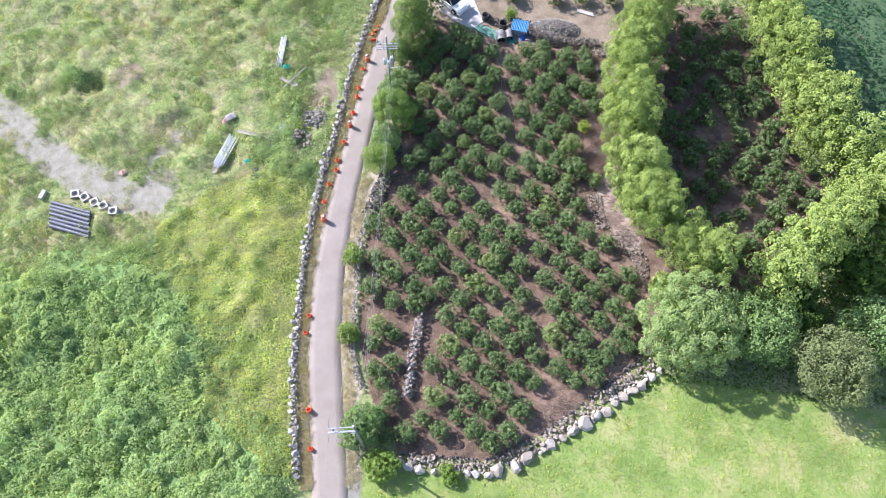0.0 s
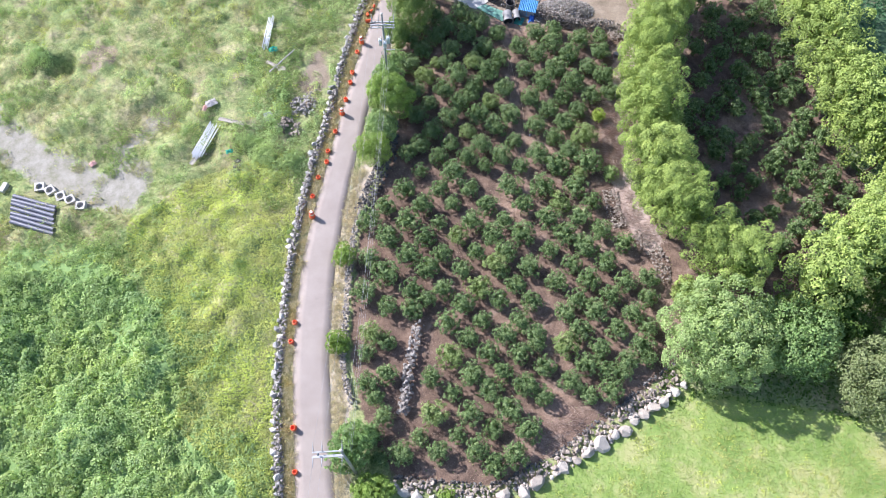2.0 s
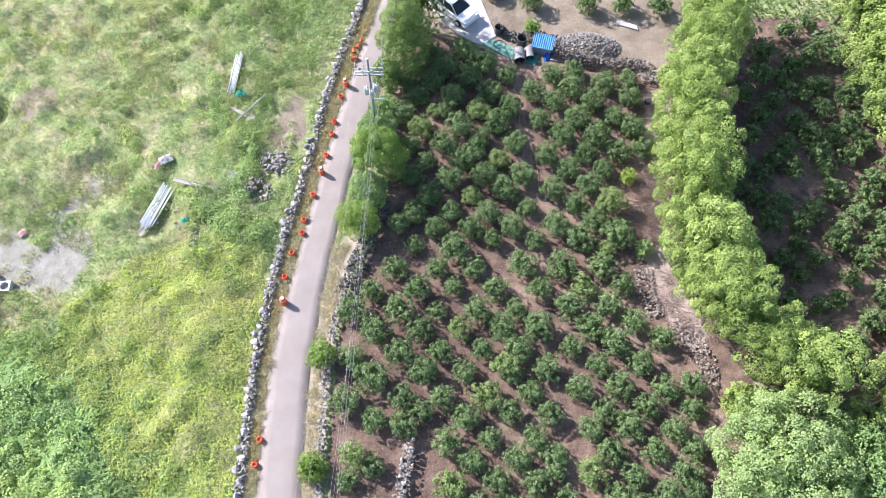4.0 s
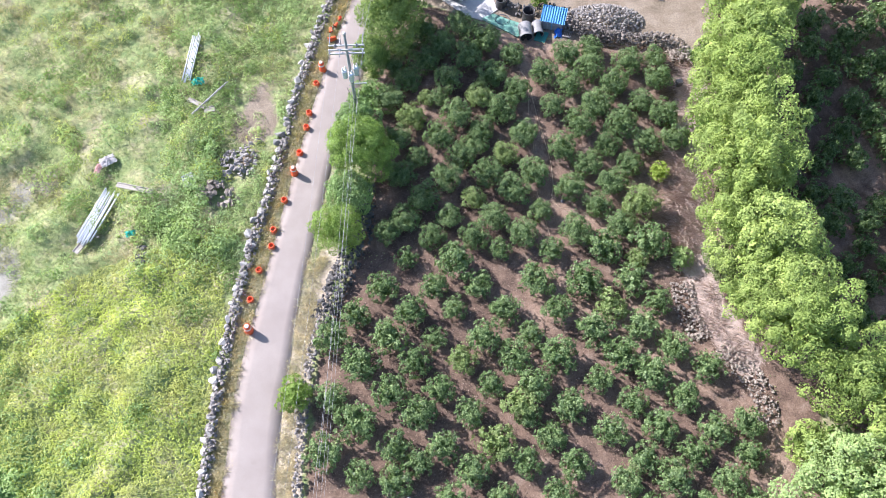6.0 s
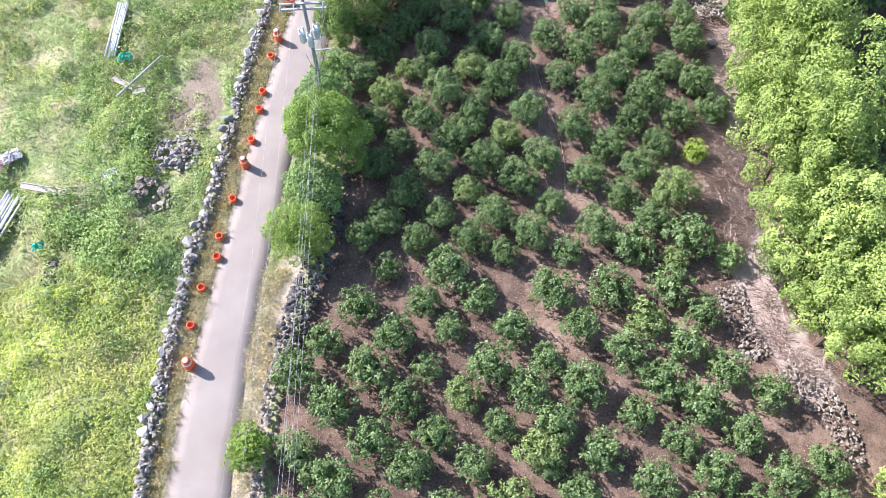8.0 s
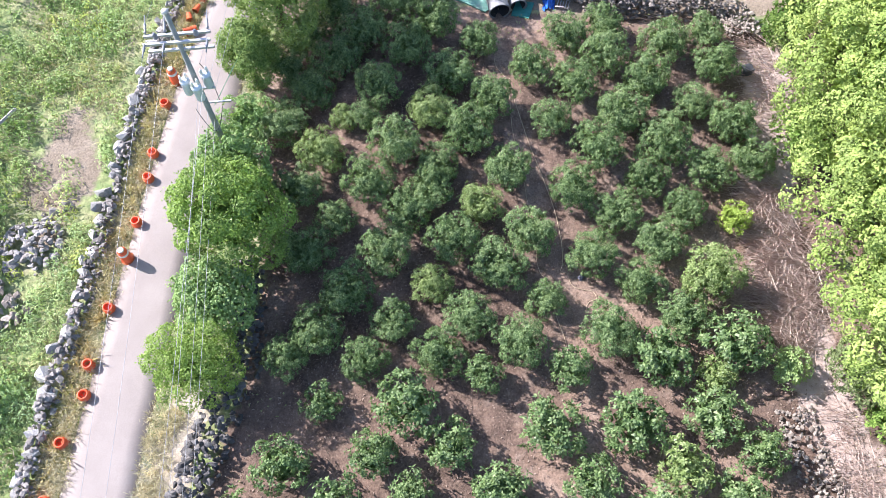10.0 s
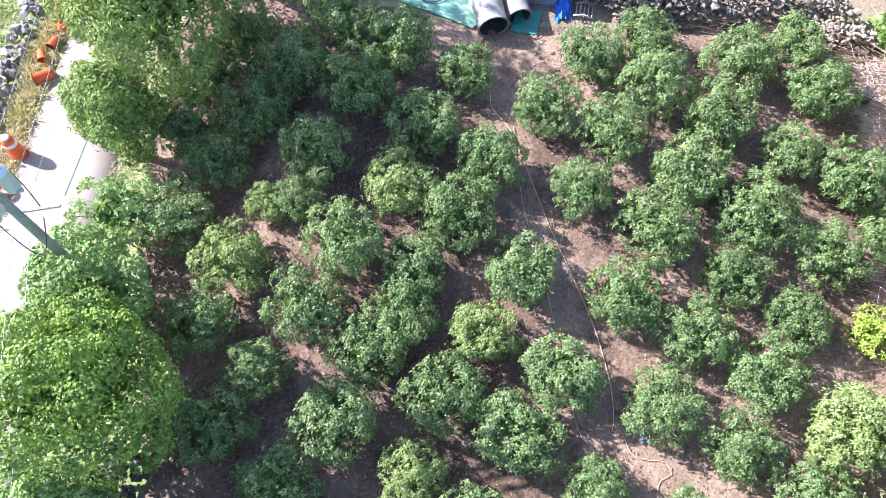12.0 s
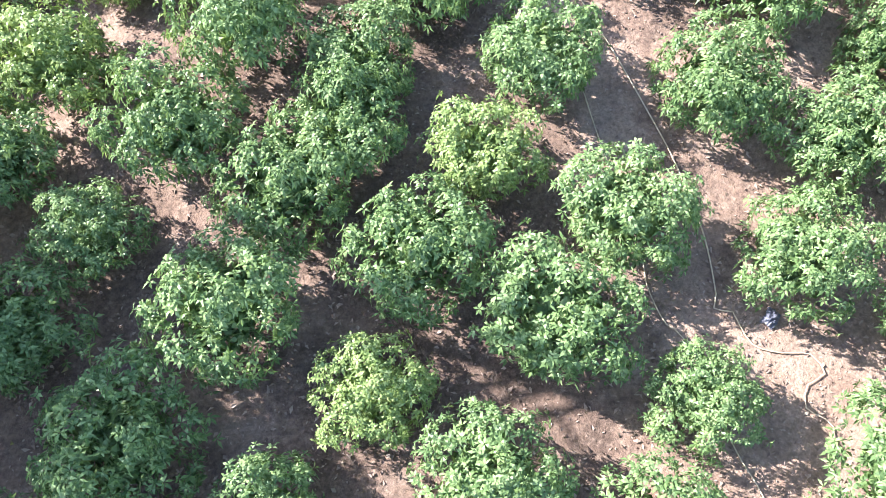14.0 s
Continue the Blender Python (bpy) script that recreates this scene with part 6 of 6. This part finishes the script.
def field_keep(x, y):
    track = off_line(x, y, TRACK)
    bare = np.minimum(np.hypot((x + 28.2) / 1.2, (y - 35.0) / 1.3), np.hypot((x + 12.2) / 1.3, (y - 47.2) / 2.6) + 0.9 * (bumps(x, y, 0.8) - 0.5))
    hole = np.hypot(x + 37, y - 49.2)
    heaps = np.minimum(np.hypot(x + 13.0, y - 43.8), np.hypot(x + 14.0, y - 41.5))
    return (x < -6) & (off_line(x, y, WALL_WEST) > 0.4) & (x < np.interp(y, [p[1] for p in WALL_WEST], [p[0] for p in WALL_WEST]) + 0.2) & ((track > 1.9) | ((track > 0.3) & (bumps(x, y, 0.9) > 0.62))) & ((bare + 0.8 * (bumps(x, y, 1.1) - 0.5) > 1.2) | (bumps(x + 3, y, 0.5) > 0.72)) & (hole > 1.25) & (heaps > 1.2) & (signed(x, y, WEEDS) < 2.0)


def tussocks(name, area, per_m2, keep, blades, length, width, material, label, category, seed, gather=0.6, gather_size=2.0):
    """Tufts of grass: blades rise and spread from a common foot."""
    r = np.random.default_rng(seed)
    x0, y0, x1, y1 = area
    n = int((x1 - x0) * (y1 - y0) * per_m2)
    x, y = r.uniform(x0, x1, n), r.uniform(y0, y1, n)
    ok = keep(x, y) & ~on_road(x, y)
    ok &= r.random(n) < (1 - gather) + gather * step01(bumps(x, y, gather_size) * 0.6 + bumps(x + 9, y, gather_size * 0.4) * 0.4, 0.35, 0.65)
    x, y = x[ok], y[ok]
    m = len(x)
    foot = np.repeat(np.column_stack([x, y, land(x, y) - 0.02]), blades, 0) + r.normal(size=(m * blades, 3)) * np.array([0.09, 0.09, 0])
    tall = np.repeat(r.uniform(0.5, 1.4, m), blades)
    head, lean = r.uniform(0, 6.28318, m * blades), r.uniform(0.35, 1.25, m * blades)
    ln = length * tall * r.uniform(0.7, 1.2, m * blades)
    along = np.column_stack([np.cos(head) * np.sin(lean), np.sin(head) * np.sin(lean), np.cos(lean)]) * ln[:, None]
    side = np.column_stack([-np.sin(head), np.cos(head), np.zeros(m * blades)]) * (width * r.uniform(0.6, 1.3, m * blades))[:, None] * 0.5
    tip = foot + along - np.column_stack([np.zeros((m * blades, 2)), 0.25 * ln * np.sin(lean)])
    v = np.stack([foot, foot + along * 0.55 + side, tip, foot + along * 0.55 - side], 1).reshape(-1, 3)
    return stuff(name, v, np.arange(4 * m * blades).reshape(-1, 4), material, label, category)


LIME_ZONE = [(-28, 31), (-23, 24), (-20.5, 15), (-14.5, 9), (-12.0, 9), (-12.6, 32), (-13.5, 39), (-22, 36)]
tufts("field_grass", (-62, 24, -6, 70), 58, lambda x, y: field_keep(x, y) & ~inside(x, y, LIME_ZONE), 0.25, 0.034, GRASS, "rough yellow-green grass with straw-coloured patches", "grass", 1, (0.02, 0.35), 0.55, 0.55, 1.6)
tufts("lime_grass", (-27, 8, -12, 40), 150, lambda x, y: field_keep(x, y) & inside(x, y, LIME_ZONE), 0.24, 0.065, GRASS_LIME, "bright lime-green grass beside the wall", "grass", 2, (0.02, 0.25), 0.4, 0.25, 1.1)
tufts("meadow_grass", (-8, 2, 48, 19), 75, lambda x, y: signed(x, y, MEADOW) > 0.0, 0.17, 0.035, MEADOW_GRASS, "short bright meadow grass", "grass", 3, (0.0, 0.12), 0.5, 0.5, 2.5)
tussocks("grass_tussocks", (-62, 24, -6, 70), 4.0, lambda x, y: field_keep(x, y) & ~inside(x, y, LIME_ZONE), 13, 0.46, 0.032, GRASS, "taller grass tussocks over the field", "grass", 14, 0.75, 2.6)
tussocks("verge_tussocks", (-13.5, 8, -3, 62), 34, lambda x, y: ((off_line(x, y, ROAD_WEST) < 0.9) & (off_line(x, y, WALL_WEST) > 0.3) & (x < np.interp(y, [p[1] for p in ROAD_WEST], [p[0] for p in ROAD_WEST]))) | ((off_line(x, y, ROAD_EAST) < 1.1) & (off_line(x, y, WALL_EAST) > 0.3) & (x > np.interp(y, [p[1] for p in ROAD_EAST], [p[0] for p in ROAD_EAST])) & (y < 37)), 22, 0.36, 0.018, DRY_GRASS, "dry straw-coloured tufts along the road verges", "grass", 15, 0.5, 1.0)
tussocks("verge_weeds", (-13.5, 8, -5, 60), 26, lambda x, y: (off_line(x, y, ROAD_WEST) < 0.95) & (off_line(x, y, ROAD_WEST) > 0.2) & (off_line(x, y, WALL_WEST) > 0.3) & (x < np.interp(y, [p[1] for p in ROAD_WEST], [p[0] for p in ROAD_WEST])), 20, 0.38, 0.04, VERGE_WEED, "tall olive and rust-coloured weeds between wall and road", "weeds", 16, 0.45, 0.9)
tufts("verge_grass", (-13, 8, -3, 62), 260, lambda x, y: ((off_line(x, y, ROAD_WEST) < 1.0) & (off_line(x, y, WALL_WEST) > 0.25)) | ((off_line(x, y, ROAD_EAST) < 0.9) & (off_line(x, y, WALL_EAST) > 0.25) & (x < -4)), 0.24, 0.022, DRY_GRASS, "dry straw-coloured verge grass", "grass", 4, (0.0, 0.22), 0.8, 0.5, 0.8)
tufts("soil_litter", (-7, 10, 19, 56), 26, lambda x, y: signed(x, y, SOIL_MAIN) > 0.2, 0.10, 0.05, LITTER, "dry leaves and twigs littering the orchard soil", "litter", 5, (0.005, 0.03), 0.25, 0.6, 1.0)
tufts("leaf_litter", (-3, 37.5, 13, 49), 70, lambda x, y: signed(x, y, SOIL_MAIN) > 0.2, 0.055, 0.028, LITTER, "small dry leaves fallen on the orchard soil", "litter", 25, (0.003, 0.02), 0.3, 0.7, 0.7)
tufts("soil_weeds", (-7, 10, 19, 56), 6, lambda x, y: (signed(x, y, SOIL_MAIN) > 0.0) & (signed(x, y, SOIL_MAIN) < 2.2), 0.14, 0.07, GRASS, "sparse weeds at the orchard's edges", "weeds", 6, (0.01, 0.10), 0.5, 0.85, 1.6)
tufts("crop_leaves", (35, 40, 56, 74), 22, lambda x, y: signed(x, y, DARK_FIELD) > 0, 0.3, 0.2, CROP, "low bluish-green crop leaves", "crop", 7, (0.02, 0.22), 0.5, 0.8, 2.2)
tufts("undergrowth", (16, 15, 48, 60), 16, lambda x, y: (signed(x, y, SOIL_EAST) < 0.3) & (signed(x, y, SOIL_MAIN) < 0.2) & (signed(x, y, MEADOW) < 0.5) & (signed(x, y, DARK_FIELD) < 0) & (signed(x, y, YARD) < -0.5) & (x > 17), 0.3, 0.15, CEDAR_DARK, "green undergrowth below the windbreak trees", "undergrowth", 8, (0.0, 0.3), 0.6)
q = np.random.default_rng(31)
gx, gy = np.meshgrid(np.arange(-55, -11, 1.12), np.arange(-2, 31, 1.12))
cx, cy = gx.ravel() + q.uniform(-0.5, 0.5, gx.size), gy.ravel() + q.uniform(-0.5, 0.5, gx.size)
fringe = signed(cx, cy, WEEDS) + 4.0 * (bumps(cx, cy, 1.6) - 0.5) + 3.0 * (bumps(cx + 5, cy, 4.0) - 0.5)
clear = cx < np.interp(cy, [p[1] for p in WALL_WEST], [p[0] for p in WALL_WEST]) - 0.6
tall = clear & (fringe > 2.5) & (q.random(len(cx)) < 0.72)
mounds("weed_hummocks", np.stack([cx, cy], 1)[tall], 0.72, 185, (0.20, 0.14), WEED_LEAF, "leafy hummocks of green climbing weeds", "weeds", 19, 1.35)
edge = clear & (fringe > 0.2) & ~tall
mounds("weed_mounds", np.stack([cx, cy], 1)[edge], 0.6, 120, (0.20, 0.13), WEED_LEAF, "low mounds of green climbing weeds", "weeds", 9, 0.6)
cx, cy = q.uniform(-54, -11, 4300), q.uniform(-1, 31, 4300)
fringe = signed(cx, cy, WEEDS) + 4.0 * (bumps(cx, cy, 1.6) - 0.5) + 3.0 * (bumps(cx + 5, cy, 4.0) - 0.5)
low = (fringe > -0.5) & (cx < np.interp(cy, [p[1] for p in WALL_WEST], [p[0] for p in WALL_WEST]) - 0.4)
mounds("weed_runners", np.stack([cx, cy], 1)[low], 0.6, 22, (0.22, 0.14), WEED_LEAF, "low runners of climbing weeds between hummocks", "weeds", 29, 0.4)
cx, cy = q.uniform(-62, -10, 4200), q.uniform(27, 72, 4200)
thick = 0.55 * bumps(cx, cy, 5.0) + 0.45 * bumps(cx + 13, cy + 5, 1.7)
ok = field_keep(cx, cy) & (thick > 0.47)
mounds("field_weeds", np.stack([cx, cy], 1)[ok & (thick > 0.56)], 0.55, 44, (0.17, 0.09), FIELD_WEED, "dark green leafy weed clumps scattered in the field", "weeds", 10, 1.3)
mounds("field_weeds", np.stack([cx, cy], 1)[ok & (thick <= 0.56)], 0.34, 20, (0.17, 0.08), WEED_LEAF, "small pale green weed clumps scattered in the field", "weeds", 32, 1.3)
cx, cy = q.uniform(-19, -8, 1500), q.uniform(36, 62, 1500)
ok = field_keep(cx, cy) & (bumps(cx + 2, cy, 2.4) > 0.34)
mounds("wall_weeds", np.stack([cx, cy], 1)[ok], 0.4, 46, (0.15, 0.05), WEED_LEAF, "fluffy pale green weeds beside the rubble wall", "weeds", 34, 1.3)
cx, cy = q.uniform(-8, 50, 2600), q.uniform(0, 19, 2600)
ok = (signed(cx, cy, MEADOW) > 0.3) & (bumps(cx, cy, 2.2) + 0.6 * bumps(cx + 4, cy, 0.9) > 0.72)
mounds("meadow_clumps", np.stack([cx, cy], 1)[ok], 0.34, 22, (0.20, 0.05), GRASS_LIME, "slightly taller grass clumps in the meadow", "grass", 33, 0.55)
cx, cy = np.concatenate([q.normal(-15.6, 0.7, 26), q.normal(-13.6, 0.5, 14), q.normal(-17.8, 0.5, 10), q.normal(-39.3, 0.6, 18), q.normal(-25.2, 1.6, 16)]), np.concatenate([q.normal(38.6, 0.9, 26), q.normal(38.4, 0.8, 14), q.normal(39.5, 0.8, 10), q.normal(49.6, 0.8, 18), q.normal(46.0, 2.5, 16)])
cx, cy = np.concatenate([cx, q.uniform(-15.2, -14.3, 6), q.uniform(-16.6, -15.2, 6)]), np.concatenate([cy, q.uniform(42.6, 45.2, 6), q.uniform(40.2, 42.6, 6)])
mounds("leafy_weeds", np.stack([cx, cy], 1), 0.7, 120, (0.16, 0.10), WEED_LEAF, "tall leafy green weeds in the field", "weeds", 11, 1.35)


cx, cy = q.uniform(-60, -11, 1500), q.uniform(26, 70, 1500)
ok = field_keep(cx, cy) & (bumps(cx + 40, cy, 4.0) + 0.4 * bumps(cx, cy + 7, 1.5) > 0.78)
mounds("lime_weeds", np.stack([cx, cy], 1)[ok], 0.55, 44, (0.20, 0.06), GRASS_LIME, "lime-green leafy clumps in the field", "weeds", 12, 0.9)
cx, cy = q.uniform(-60, -11, 1000), q.uniform(30, 70, 1000)
ok = field_keep(cx, cy) & (bumps(cx + 70, cy + 20, 3.0) > 0.62)
mounds("straw_clumps", np.stack([cx, cy], 1)[ok], 0.5, 50, (0.26, 0.04), DRY_GRASS, "straw-coloured dry grass clumps in the field", "grass", 13, 0.7)


def brush_pile(name, label, spots, n, seed):
    r = np.random.default_rng(seed)
    base = np.array(spots)[r.integers(0, len(spots), n)] + r.normal(size=(n, 2)) * np.array([0.45, 0.55])
    heading = np.where(r.random(n) < 0.6, r.normal(2.9, 0.35, n), r.uniform(0, 6.2832, n))
    long = r.uniform(0.25, 1.0, n)
    z = land(base[:, 0], base[:, 1]) + r.uniform(0.03, 0.45, n)
    a = np.column_stack([base, z])
    d = np.column_stack([np.cos(heading) * long, np.sin(heading) * long, r.uniform(-0.15, 0.15, n)])
    w = np.column_stack([-np.sin(heading), np.cos(heading), np.zeros(n)]) * r.uniform(0.005, 0.011, (n, 1))
    up = np.array([0, 0, 0.02])
    v = np.stack([a - w, a + w, a + up, a + d - w * 0.4, a + d + w * 0.4, a + d + up * 0.5], 1).reshape(-1, 3)
    o = np.arange(n)[:, None] * 6
    f = np.concatenate([o + np.array([0, 3, 5, 2]), o + np.array([2, 5, 4, 1]), o + np.array([1, 4, 3, 0])])
    stuff(name, v, f, TWIG, label, "brush pile")


brush_pile("brush_pile", "heap of dry reddish-brown pruned branches", [(15.4, 43.5), (15.6, 42.6), (15.2, 41.5), (15.7, 40.6), (15.1, 39.7), (15.9, 39.2), (15.0, 38.5), (15.0, 37.7), (16.2, 40.6)], 5000, 1)
brush_pile("dead_branches", "dry twigs scattered over the rubble bank", [(16.9, 49.4), (16.9, 48.4), (16.9, 47.2), (16.5, 47.9), (16.6, 50.4)], 420, 2)
brush_pile("dead_branches", "dry twigs scattered under the windbreak", [(16.0, 33.0), (16.4, 31.8), (17.6, 31.0), (16.0, 34.4)], 500, 3)
brush_pile("dead_branches", "pale dry branches beside the boulder wall", [(9.6, 14.6), (10.6, 15.0), (8.6, 13.9)], 220, 4)
brush_pile("dead_branches", "dry branches lying beside the field boards", [(-13.8, 48.6), (-14.6, 47.8)], 60, 5)
brush_pile("dead_branches", "dry twigs below the retaining wall", [(11.2, 52.1), (12.8, 51.9), (14.4, 51.8)], 120, 6)
